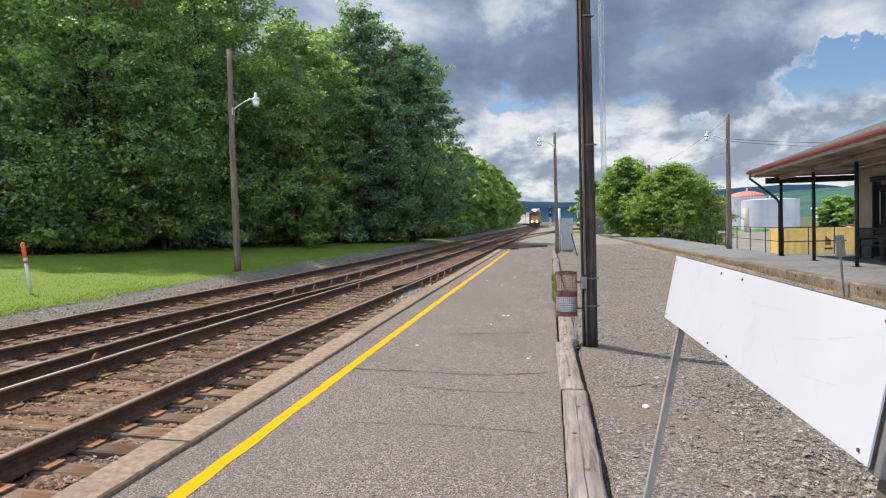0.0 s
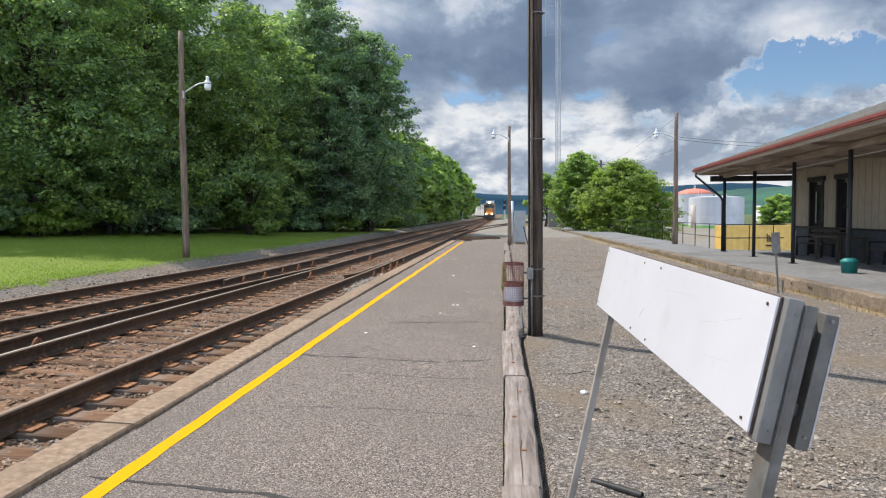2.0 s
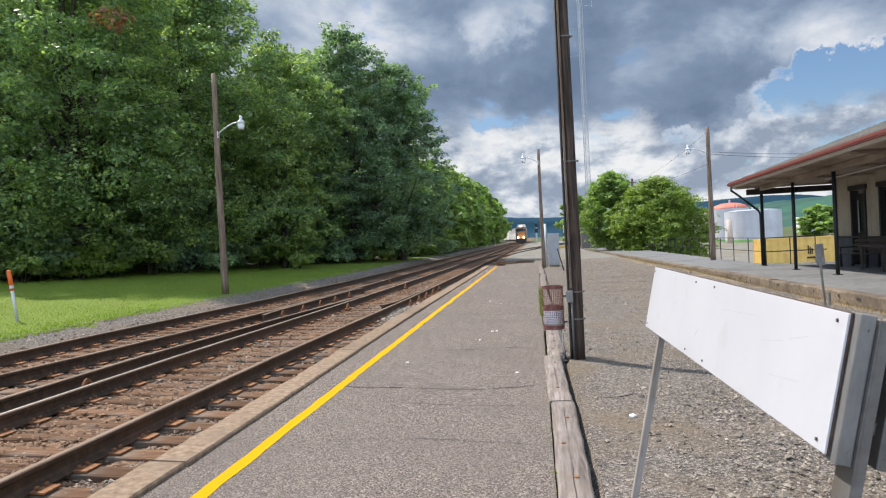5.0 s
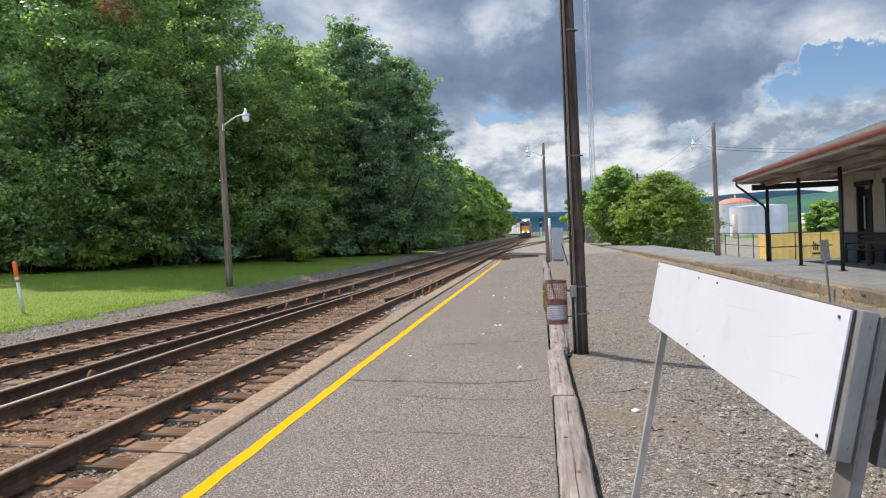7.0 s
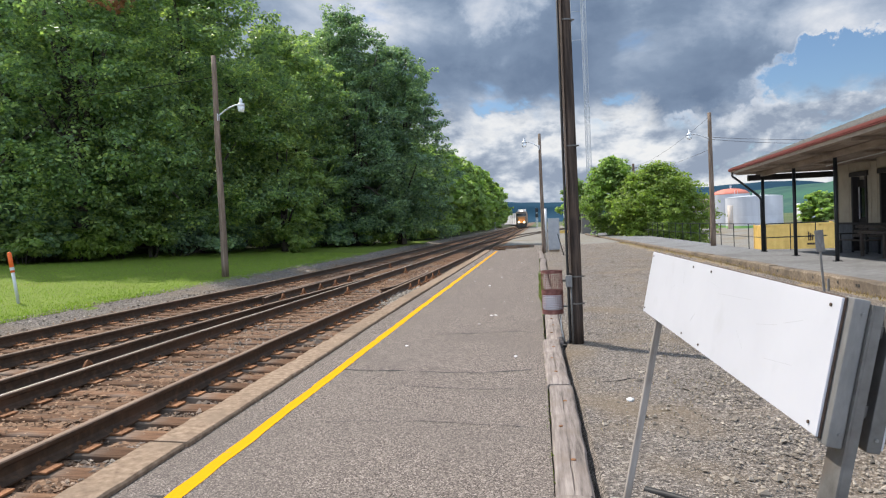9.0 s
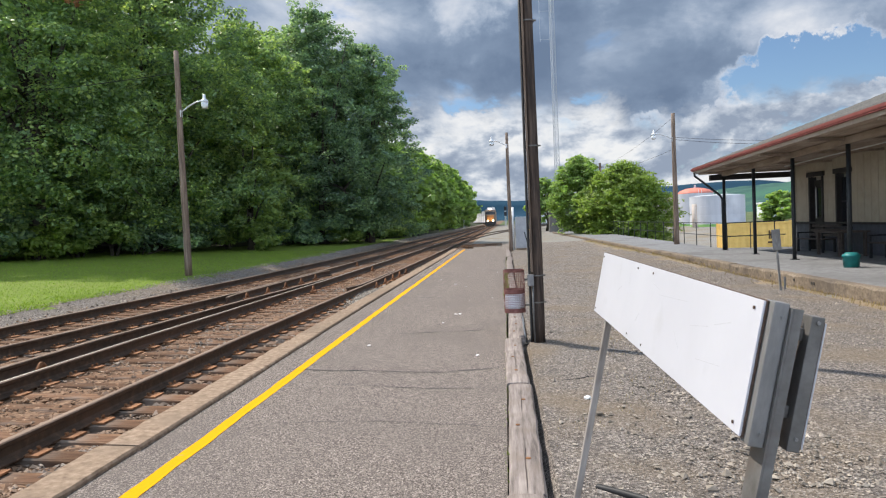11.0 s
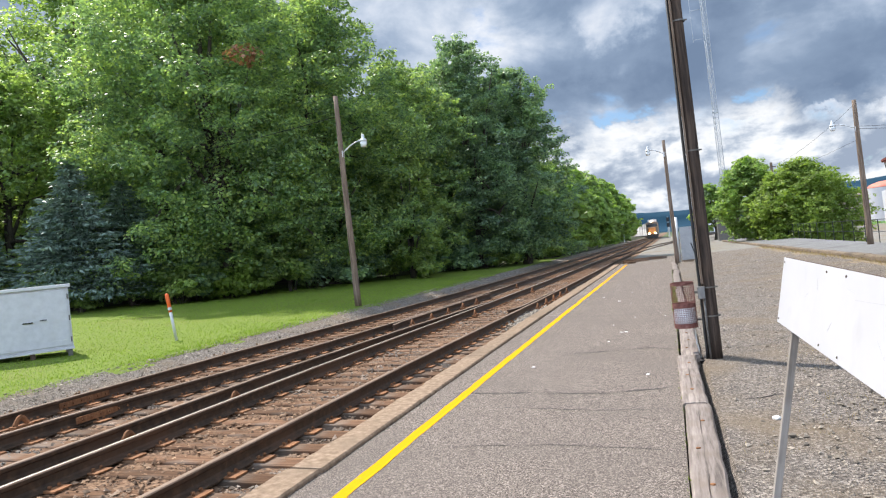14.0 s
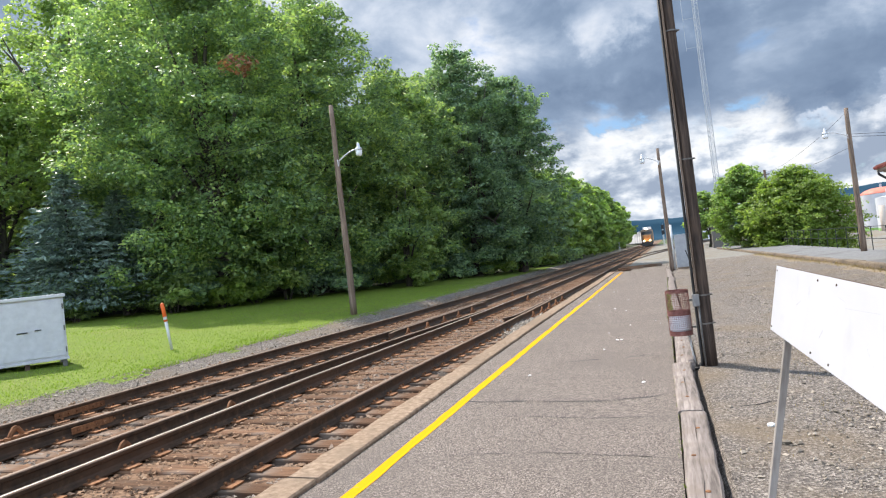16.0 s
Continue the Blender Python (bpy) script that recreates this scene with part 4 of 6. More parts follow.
big_stone(0.86, 6.5, 0.035, LITTER, "pale stone lying on grey gravel")
big_stone(1.35, 3.45, 0.05, PEBBLE, "grey stone lying on the gravel")
big_stone(1.05, 3.6, 0.04, PEBBLE, "small grey stone lying on the gravel")

# ---- the lawn's blades ----
rg = np.random.default_rng(21)
cnt = 70000
yy = 6 + 34 * rg.uniform(0, 1, cnt) ** 1.3
xx = -9.75 - 15 * rg.uniform(0, 1, cnt) ** 1.6
zz = np.array([ground_height(a, b) + 0.05 * noise.noise((a * 0.35, b * 0.35, 7)) for a, b in zip(xx, yy)])
hh = rg.uniform(0.018, 0.045, cnt)
aa = rg.uniform(0, 6.283, cnt)
wx, wy = np.cos(aa) * 0.010, np.sin(aa) * 0.010
lean = rg.normal(0, 0.5, (cnt, 2)) * hh[:, None]
v = np.stack([np.stack((xx - wx, yy - wy, zz - 0.01), 1), np.stack((xx + wx, yy + wy, zz - 0.01), 1), np.stack((xx + lean[:, 0], yy + lean[:, 1], zz + hh), 1)], 1).reshape(-1, 3)
f = np.arange(cnt * 3).reshape(-1, 3)
tagged(data_part("grass", v.tolist(), f.tolist(), BLADE), "bright green mown grass", "grass", kind="stuff")

# ---- the tall wooden pole with its conduits ----
pole = thing("utility_pole", "tall dark weathered wooden pole with conduits, standing in gravel", "utility pole", pose(0.572, 9.36, -0.08))
bm = bmesh.new()
tube(bm, [(0.004 * math.sin(z), 0.004 * math.cos(z * 1.3), z) for z in np.arange(0, 9.6, 0.4)], [0.082 - 0.0016 * z for z in np.arange(0, 9.6, 0.4)], 14)
part("shaft", bm, POLEWOOD, pole, "dark weathered wood with long grain splits", smooth=True)
part("conduit", Tube([(-0.19, -0.03, 0.035), (-0.125, -0.03, 0.03), (-0.098, -0.03, 0.06), (-0.095, -0.03, 0.14), (-0.093, -0.03, 9.2)], 0.017, 8), HOSE, pole, "black conduit pipe", smooth=True)
part("conduit", Tube([(-0.06, -0.075, 0.0), (-0.062, -0.075, 0.5), (-0.06, -0.075, 0.84)], 0.013, 8), DULLSTEEL, pole, "grey steel conduit", smooth=True)
bm = Box(-0.076, -0.052, -0.10, -0.05, 0.98, 9.0, 0.004)
part("cover_strip", bm, LAMPWOOD, pole, "brown wooden cover strip over the wires")
jb = part("junction_box", Box(-0.128, -0.045, -0.135, -0.06, 0.80, 0.95, 0.006), DULLSTEEL, pole, "grey steel junction box")
part("box_lid", Box(-0.124, -0.049, -0.141, -0.136, 0.806, 0.944, 0.002), STEEL, jb)
for zz in (0.92, 0.57, 2.6, 4.2):
    bm = bmesh.new()
    for k in range(24):
        a0, a1 = 2 * math.pi * k / 24, 2 * math.pi * (k + 1) / 24
        r0, r1 = 0.083, 0.089
        v = [bm.verts.new((r * math.cos(a), r * math.sin(a), z)) for r in (r0, r1) for a in (a0, a1) for z in (zz, zz + 0.018)]
        bm.faces.new((v[4], v[6], v[7], v[5])); bm.faces.new((v[1], v[5], v[7], v[3])); bm.faces.new((v[0], v[2], v[6], v[4]))
    part("strap", bm, DULLSTEEL, pole)
    part("strap_bolt", Tube([(0.085, -0.02, zz + 0.009), (0.112, -0.02, zz + 0.009)], 0.011, 6), DULLSTEEL, pole)

# ---- wire mesh bin on a thin stand ----
bin_thing = thing("litter_bin", "maroon mesh litter bin with a white bag, on a thin stand", "litter bin", pose(0.275, 9.62, 0.34))


def ring_band(r, z0, z1, seg=28):
    bm = bmesh.new()
    a = [[bm.verts.new((rr * math.cos(2 * math.pi * k / seg), rr * math.sin(2 * math.pi * k / seg), z)) for k in range(seg)] for rr, z in ((r, z0), (r, z1), (r - 0.004, z1), (r - 0.004, z0))]
    for i in range(4):
        u, v = a[i], a[(i + 1) % 4]
        for k in range(seg):
            bm.faces.new((u[k], u[(k + 1) % seg], v[(k + 1) % seg], v[k]))
    return bm


for z0, z1 in ((0.0, 0.06), (0.255, 0.315), (0.545, 0.575)):
    part("band", ring_band(0.142, z0, z1), MAROON, bin_thing, "maroon painted steel band")
for z0, z1 in ((0.06, 0.255), (0.315, 0.545)):
    bm = bmesh.new()
    for k in range(34):
        a = 2 * math.pi * k / 34
        tube(bm, [(0.14 * math.cos(a), 0.14 * math.sin(a), z0), (0.14 * math.cos(a), 0.14 * math.sin(a), z1)], 0.0022, 4, False)
    for z in np.arange(z0 + 0.014, z1, 0.0235):
        pts = [(0.14 * math.cos(2 * math.pi * k / 28), 0.14 * math.sin(2 * math.pi * k / 28), z) for k in range(29)]
        tube(bm, pts, 0.0022, 4, False)
    part("mesh", bm, MAROON, bin_thing, "open maroon wire mesh")
bm = lathe(bmesh.new(), [(0.125, 0.0), (0.125, 0.012)], 24)
part("base", bm, MAROON, bin_thing)
bm = bmesh.new()
rows = [(0.06, 0.015), (0.126, 0.03), (0.134, 0.10), (0.133, 0.18), (0.13, 0.25), (0.11, 0.27), (0.04, 0.24)]
lathe(bm, rows, 26)
for v in bm.verts:
    k = 1 + 0.06 * noise.noise(v.co * 22)
    v.co.x *= min(k, 1.03); v.co.y *= min(k, 1.03)
part("bag", bm, BAG, bin_thing, "crumpled white plastic bag", smooth=True)
part("stand", Tube([(0.095, 0.03, 0.01), (0.105, 0.03, -0.2), (0.135, 0.02, -0.41)], 0.011, 8), LITTER, bin_thing, "thin pale stand", smooth=True)
part("bracket", Box(0.135, 0.225, -0.012, 0.012, 0.42, 0.45, 0.003), DULLSTEEL, bin_thing)
part("bracket", Box(0.135, 0.225, -0.012, 0.012, 0.08, 0.10, 0.003), DULLSTEEL, bin_thing)

# ---- lamp posts ----


def lamp_post(base, height, arm_z, reach, r0, label, lean=0.0, wood=LAMPWOOD, rise=0.32):
    lp = thing("street_lamp", label, "street lamp", pose(*base, 0, lean, 0), group="lamps along the platforms")
    hs = np.linspace(0, height, 14)
    part("post", Tube([(0.006 * math.sin(h * 1.1), 0.006 * math.cos(h * 0.8), h) for h in hs], [r0 * (1 - 0.34 * h / height) for h in hs], 12), wood, lp, "weathered round wooden post", smooth=True)
    pts = [(reach * t, 0, arm_z + rise * math.sin(t * math.pi / 2)) for t in np.linspace(0.06, 1, 9)]
    part("arm", Tube(pts, 0.024, 8), LAMPGREY, lp, "curved grey steel arm", smooth=True)
    part("arm_plate", Box(min(0, reach * 0.06) - 0.03, max(0, reach * 0.06) + 0.03, -0.07, 0.07, arm_z - 0.12, arm_z + 0.12, 0.008), LAMPGREY, lp)
    hx, hz = reach + math.copysign(0.06, reach), arm_z + rise
    head = part("lamp_head", lathe(bmesh.new(), [(0.03, hz + 0.20), (0.05, hz + 0.17), (0.055, hz + 0.06), (0.10, hz + 0.03), (0.125, hz - 0.02), (0.125, hz - 0.06)][::-1], 16, hx, 0), LAMPGREY, lp, "grey lamp housing", smooth=True)
    part("lens", lathe(bmesh.new(), [(0.085, hz - 0.25), (0.11, hz - 0.17), (0.115, hz - 0.065)], 16, hx, 0), LENS, head, "pale ribbed glass bowl", smooth=True)
    return lp


lamp_post((-10.38, 22.3, 0.19), 7.42, 5.36, 0.82, 0.12, "grey-brown wooden lamp post with curved arm on the lawn", rise=0.38)
lamp_post((0.415, 35.75, -0.12), 6.15, 5.45, -0.72, 0.105, "grey-brown wooden lamp post beside the platform end")
lamp_post((8.28, 34.0, 0.07), 6.22, 4.98, -0.86, 0.13, "grey-brown wooden lamp post on the far platform", rise=0.3)

# dark stub post at the edge of the woods
stub = thing("wooden_post", "short dark wooden post at the edge of the lawn", "post", pose(-10.6, 54.5, 0.17))
part("shaft", Tube([(0, 0, 0), (0, 0, 3.2)], [0.12, 0.10], 10), POLEWOOD, stub, smooth=True)

# ---- leaning sign on posts beside the platform ----
sign = thing("sign_board", "blank white double-sided sign board leaning on steel posts", "sign", pose(0.553, 0, -0.08, 0, 11.8, 0) @ pose(0, 0, 0, 0, 0, 1.6))
Y0, Y1, Z0, Z1 = 2.0, 4.2, 1.142, 1.47
front = part("front_panel", Box(-0.006, 0.0, Y0, Y1, Z0, Z1, 0.002), PLASTIC_WHITE, sign, "blank white panel face")
part("front_board", Box(0.0, 0.006, Y0 - 0.002, Y1 + 0.002, Z0 - 0.003, Z1 + 0.003, 0.003), PLYEDGE, sign, "dark brown board edge")
for y in (Y0 + 0.045, Y0 + 1.05, Y0 + 1.32, Y1 - 0.04):
    for z in (Z0 + 0.022, Z1 - 0.022):
        part("screw", Tube([(-0.007, y, z), (-0.010, y, z)], 0.0045, 7), PLYEDGE, front, "rusty screw head")
SCRATCH = material("scuffed_sign_face", [(0.3, (0.41, 0.41, 0.43)), (0.7, (0.47, 0.47, 0.49))], 30, 0.6, 0.05)
for k, (y, z, length, turn) in enumerate(((0.75, 0.245, 0.34, -3), (0.98, 0.262, 0.10, 6), (0.42, 0.20, 0.16, -8), (0.30, 0.115, 0.20, -6), (1.45, 0.25, 0.05, 70), (1.62, 0.19, 0.07, -20), (0.62, 0.12, 0.09, 30), (1.2, 0.11, 0.06, -40), (0.24, 0.235, 0.12, -12))):
    ob = part("scratch", Box(-0.0003, 0.0003, -length / 2, length / 2, -0.0007, 0.0007), SCRATCH, front)
    ob.matrix_basis = pose(-0.0062, Y0 + y, Z0 + z, turn, 0, 0)
part("front_batten", Box(0.0065, 0.042, Y0 - 0.03, Y0 + 0.02, Z0 - 0.012, Z1 + 0.004, 0.003), STEEL, sign, "galvanised steel batten")
part("front_batten", Box(0.0065, 0.042, Y1 - 0.28, Y1 - 0.22, Z0 + 0.01, Z1 - 0.02, 0.003), STEEL, sign)
post = part("post", Box(0.043, 0.048, Y0 - 0.04, Y0 + 0.04, 0.0, Z1 - 0.004, 0.001), DULLSTEEL, sign, "grey steel channel post")
part("flange", Box(0.0482, 0.070, Y0 - 0.04, Y0 - 0.035, 0.0, Z1 - 0.004, 0.001), DULLSTEEL, post)
part("flange", Box(0.0482, 0.070, Y0 + 0.035, Y0 + 0.04, 0.0, Z1 - 0.004, 0.001), DULLSTEEL, post)
part("post", Box(0.018, 0.05, Y1 - 0.262, Y1 - 0.222, 0.0, Z0 + 0.1, 0.004), PALE_TIMBER, sign, "weathered grey wooden post")
part("back_batten", Box(0.102, 0.133, Y0 - 0.015, Y0 + 0.03, Z0 - 0.012, Z1 - 0.016, 0.003), DULLSTEEL, sign, "grey steel batten")
part("back_board", Box(0.1335, 0.1405, Y0 - 0.002, Y1 - 0.1, Z0 - 0.009, Z1 - 0.026, 0.003), PLYEDGE, sign)
part("back_panel", Box(0.141, 0.1455, Y0, Y1 - 0.1, Z0 - 0.006, Z1 - 0.029, 0.0015), PLASTIC_WHITE, sign, "blank white panel face")
for z in (Z0 + 0.06, Z1 - 0.08):
    part("spacer", Box(0.0705, 0.1015, Y0 + 0.01, Y0 + 0.025, z, z + 0.03, 0.002), DULLSTEEL, sign)
for z in (Z0 + 0.02, Z1 - 0.03):
    part("bolt", Tube([(0.03, Y0 - 0.031, z), (0.03, Y0 - 0.034, z)], 0.0045, 8), STEEL, sign, "round bolt head")
    part("bolt", Tube([(0.118, Y0 - 0.016, z), (0.118, Y0 - 0.020, z)], 0.0045, 8), STEEL, sign)

# black pipe lying on the gravel
pipe = thing("black_pipe", "short black plastic pipe lying on gravel", "pipe", pose(0.80, 4.32, -0.022, 0, 0, -38))
bm = bmesh.new()
tube(bm, [(-0.16, 0, 0), (0, 0, 0.004), (0.16, 0, 0)], 0.021, 12, False)
tube(bm, [(0.16, 0, 0), (0, 0, 0.004), (-0.16, 0, 0)], 0.016, 12, False)
part("pipe_wall", bm, HOSE, pipe, smooth=True)
bm = Tube([(0.70, 7.25, -0.052), (0.86, 7.3, -0.05), (1.0, 7.42, -0.053)], 0.011, 6)
tagged(part("stick", bm, CABLE), "thin dark stick lying on gravel", "stick")

# ---- orange marker and white cabinet on the lawn ----
mk = thing("marker_post", "thin grey marker post with an orange top, on the lawn", "marker post", pose(-11.6, 14.42, 0.19, 0, -7.5, 0))
part("tube", Tube([(0, 0, 0), (0, 0, 0.92)], 0.036, 10), LAMPGREY, mk, "pale grey plastic tube", smooth=True)
part("sleeve", Tube([(0, 0, 0.78), (0, 0, 1.22), (0, 0, 1.25)], [0.048, 0.048, 0.03], 10), ORANGE, mk, "bright orange sleeve", smooth=True)
part("reflector_band", Tube([(0, 0, 0.83), (0, 0, 0.90)], 0.0495, 10), WHITE, mk, "white reflective band")

cb = thing("equipment_cabinet", "white painted steel equipment cabinet on short legs, on the lawn", "cabinet", pose(-12.79, 12.47, 0.175, 0, 0, 50) @ Matrix.Diagonal((0.95, 0.95, 0.97, 1)))
part("body", Box(-1.75, 0, 0, 1.1, 0.33, 1.72, 0.012), WHITE, cb, "white painted steel body")
part("roof", Box(-1.82, 0.05, -0.06, 1.16, 1.722, 1.80, 0.015), WHITE, cb, "white overhanging lid")
d1 = part("door", Box(-1.70, -0.05, -0.022, -0.002, 0.38, 1.68, 0.006), WHITE, cb, "white steel door")
part("handle", Box(-1.0, -0.78, -0.05, -0.024, 0.98, 1.005, 0.006), BLACK, d1, "dark latch handle")
part("handle", Box(-0.64, -0.50, -0.05, -0.024, 1.01, 1.03, 0.006), BLACK, d1)
for q in range(3):
    part("hinge", Tube([(-0.03, -0.02, 0.45 + q * 0.5), (-0.03, -0.02, 0.57 + q * 0.5)], 0.014, 8), DULLSTEEL, cb)
part("base_trim", Box(-1.77, 0.02, -0.03, 1.12, 0.28, 0.329, 0.006), WHITE, cb)
for x in (-1.6, -0.85, -0.08):
    for y in (0.08, 1.0):
        part("leg", Box(x - 0.05, x + 0.05, y - 0.05, y + 0.05, -0.06, 0.279, 0.006), DULLSTEEL if x != -0.85 else PLYEDGE, cb)
for q in range(3):
    part("vent_slot", Box(-0.45 + q * 0.12, -0.36 + q * 0.12, -0.027, -0.0225, 0.50, 0.52, 0.002), LAMPGREY, d1)

# ---- the far platform ----
far_platform = thing("far_platform", "long low concrete platform with a tan concrete face", "platform", kind="structure")
E_ROWS = [(-4, 6.95), (14, 6.68), (20, 6.45), (26, 6.32), (36, 6.02), (48, 5.75), (75, 5.2)]
TOP = 0.07
bm = bmesh.new()
prev = None
for y in np.arange(-4, 75.1, 1.0):
    x0 = lerp(E_ROWS, y) + 0.22
    x1 = 11.4 if y < 28.5 else 8.86
    cur = [bm.verts.new((x0, y, TOP)), bm.verts.new((x1, y, TOP)), bm.verts.new((x1, y, -2.0)), bm.verts.new((x0, y, -0.3))]
    if prev:
        for k in range(4):
            bm.faces.new((prev[k], cur[k], cur[(k + 1) % 4], prev[(k + 1) % 4]))
    prev = cur
bmesh.ops.recalc_face_normals(bm, faces=bm.faces)
part("paving", bm, PAVING, far_platform, "grey worn concrete paving")
rnd = random.Random(9)
y = -4.0
while y < 74:
    length = rnd.choice((1.6, 2.0, 2.4))
    bm = bmesh.new()
    rings = []
    dz = rnd.uniform(-0.012, 0.008)
    for i in range(7):
        yy = y + 0.01 + (length - 0.02) * i / 6
        x0 = lerp(E_ROWS, yy) + rnd.uniform(-0.01, 0.01)
        chip = 0.05 if rnd.random() < 0.22 else 0.018
        zt = TOP + 0.006 + dz
        prof = [(x0, -0.4), (x0, zt - chip), (x0 + chip, zt), (x0 + 0.26, zt), (x0 + 0.26, -0.4)]
        rings.append([bm.verts.new((a, yy, c)) for a, c in prof])
    for u, v in zip(rings, rings[1:]):
        for k in range(4):
            bm.faces.new((u[k], v[k], v[k + 1], u[k + 1]))
    bm.faces.new(rings[0]); bm.faces.new(rings[-1][::-1])
    part("edge_block", bm, FACE, far_platform)
    for q in range(2):
        if rnd.random() < 0.5:
            yy = y + rnd.uniform(0.2, length - 0.2)
            xx = lerp(E_ROWS, yy)
            part("drain_hole", Box(xx - 0.012, xx - 0.006, yy - 0.03, yy + 0.03, -0.07, -0.01), CRACK, far_platform)
    y += length
# tall dry weeds at the foot of the far platform
spots = []
for k in range(2600):
    y = 8 + 40 * rnd.random()
    x = lerp(E_ROWS, y) - abs(rnd.gauss(0, 0.22)) - 0.02
    spots.append((x, y, ground_height(x, y), rnd.uniform(0.03, 0.10)))
DRY = leaf_material("dry_weed", (0.16, 0.11, 0.05), (0.26, 0.19, 0.085), (0.36, 0.28, 0.13), 0.3)
tufts("dry_weeds", spots, DRY, "dry tan weeds along the foot of the platform")
spots = []
for k in range(2500):
    y = rnd.uniform(5, 26)
    x = 0.9 + (y - 4) * 0.17 + rnd.gauss(0, 0.30)
    if noise.noise((x * 0.8, y * 0.5, 12)) > 0.05:
        spots.append((x, y, ground_height(x, y), rnd.uniform(0.012, 0.03)))
tufts("dry_moss", spots, DRY, "flat dry tan weeds in the gravel")

# small metal sign stake by the platform
st = thing("sign_stake", "small grey metal sign on a leaning stake by the platform", "sign", pose(5.85, 15.2, -0.15, 0, -4, 0))
part("stake", Box(-0.02, 0.02, -0.02, 0.02, 0, 0.92, 0.004), STEEL, st, "thin grey steel stake")
part("plate", Box(-0.085, 0.085, -0.035, -0.021, 0.86, 1.30, 0.004), STEEL, st, "blank grey sign plate")
stb = thing("short_stake", "short grey steel stub beside the platform edge", "stake", pose(6.05, 15.5, -0.15))
part("stub", Tube([(0, 0, 0), (0, 0, 0.27)], 0.025, 8), STEEL, stb)

# ---- railing of the far platform ----
rail_thing = thing("railing", "dark steel pipe railing along the far platform", "railing", pose(0, 0, TOP))
spots = [(8.72, 27.9 + 2.15 * k) for k in range(20)]
for x, y in spots + [(9.6, 27.9), (10.5, 27.9)]:
    part("post", Tube([(x, y, 0), (x, y, 1.02)], 0.019, 8), BLACK, rail_thing)
for z in (0.5, 1.02):
    part("bar", Tube([(10.9, 27.9, z), (8.72, 27.9, z)], 0.02, 8), BLACK, rail_thing)
    part("bar", Tube([(8.72, 27.9, z), (8.72, 68, z)], 0.014, 8), BLACK, rail_thing)

# ---- the station house ----
house = thing("station_house", "cream station house with dark wainscot and deep brown canopy", "station")
WX, WY1, WY0 = 11.0, 27.2, -6.0


def wall_piece(x0, x1, y0, y1, z0, z1, mat):
    return part("wall", Box(x0, x1, y0, y1, z0, z1), mat, house)


openings = [(24.85, 25.95, 0.07, 2.62), (23.0, 23.95, 0.9, 2.62), (18.6, 19.6, 0.9, 2.62), (15.2, 16.4, 0.07, 2.62), (11.5, 12.5, 0.9, 2.62)]
cuts = sorted({WY0, WY1, *[o[0] for o in openings], *[o[1] for o in openings]})
for a, b in zip(cuts, cuts[1:]):
    op = next((o for o in openings if o[0] <= a and b <= o[1]), None)
    spans = [(0.0, 3.3)] if op is None else ([(0.0, op[2])] if op[2] > 0.1 else []) + [(op[3], 3.3)]
    for z0, z1 in spans:
        if z0 < 1.0 < z1:
            wall_piece(WX, WX + 0.3, a, b, z0, 1.0, SLATE); wall_piece(WX, WX + 0.3, a, b, 1.0, z1, CREAM)
        else:
            wall_piece(WX, WX + 0.3, a, b, z0, z1, SLATE if z1 <= 1.0 else CREAM)
wall_piece(WX + 0.3, 18, WY1 - 0.3, WY1, 0.0, 1.0, SLATE); wall_piece(WX + 0.3, 18, WY1 - 0.3, WY1, 1.0, 3.3, CREAM)
wall_piece(WX + 0.3, 18, WY0, WY0 + 0.3, 0.0, 3.3, CREAM); wall_piece(17.7, 18, WY0 + 0.3, WY1 - 0.3, 0.0, 3.3, CREAM)
# thin battens give the wall its vertical boards
bat = Box(-0.012, 0.0, -0.02, 0.02, 1.02, 3.1, 0.003)
bat_mesh = bpy.data.meshes.new("wall_batten"); bat.to_mesh(bat_mesh); bat.free(); bat_mesh.materials.append(CREAM)
for y in np.arange(9, 26.4, 0.4):
    if not any(o[0] - 0.2 < y < o[1] + 0.2 for o in openings):
        shared("wall_batten", bat_mesh, house, pose(WX, y, 0))
part("wainscot_cap", Box(WX - 0.04, WX - 0.001, WY0, WY1 + 0.04, 0.98, 1.05, 0.008), TRIM, house)
part("corner_board", Box(WX - 0.03, WX - 0.002, WY1 - 0.16, WY1 + 0.03, 1.05, 3.1, 0.006), CREAM, house)
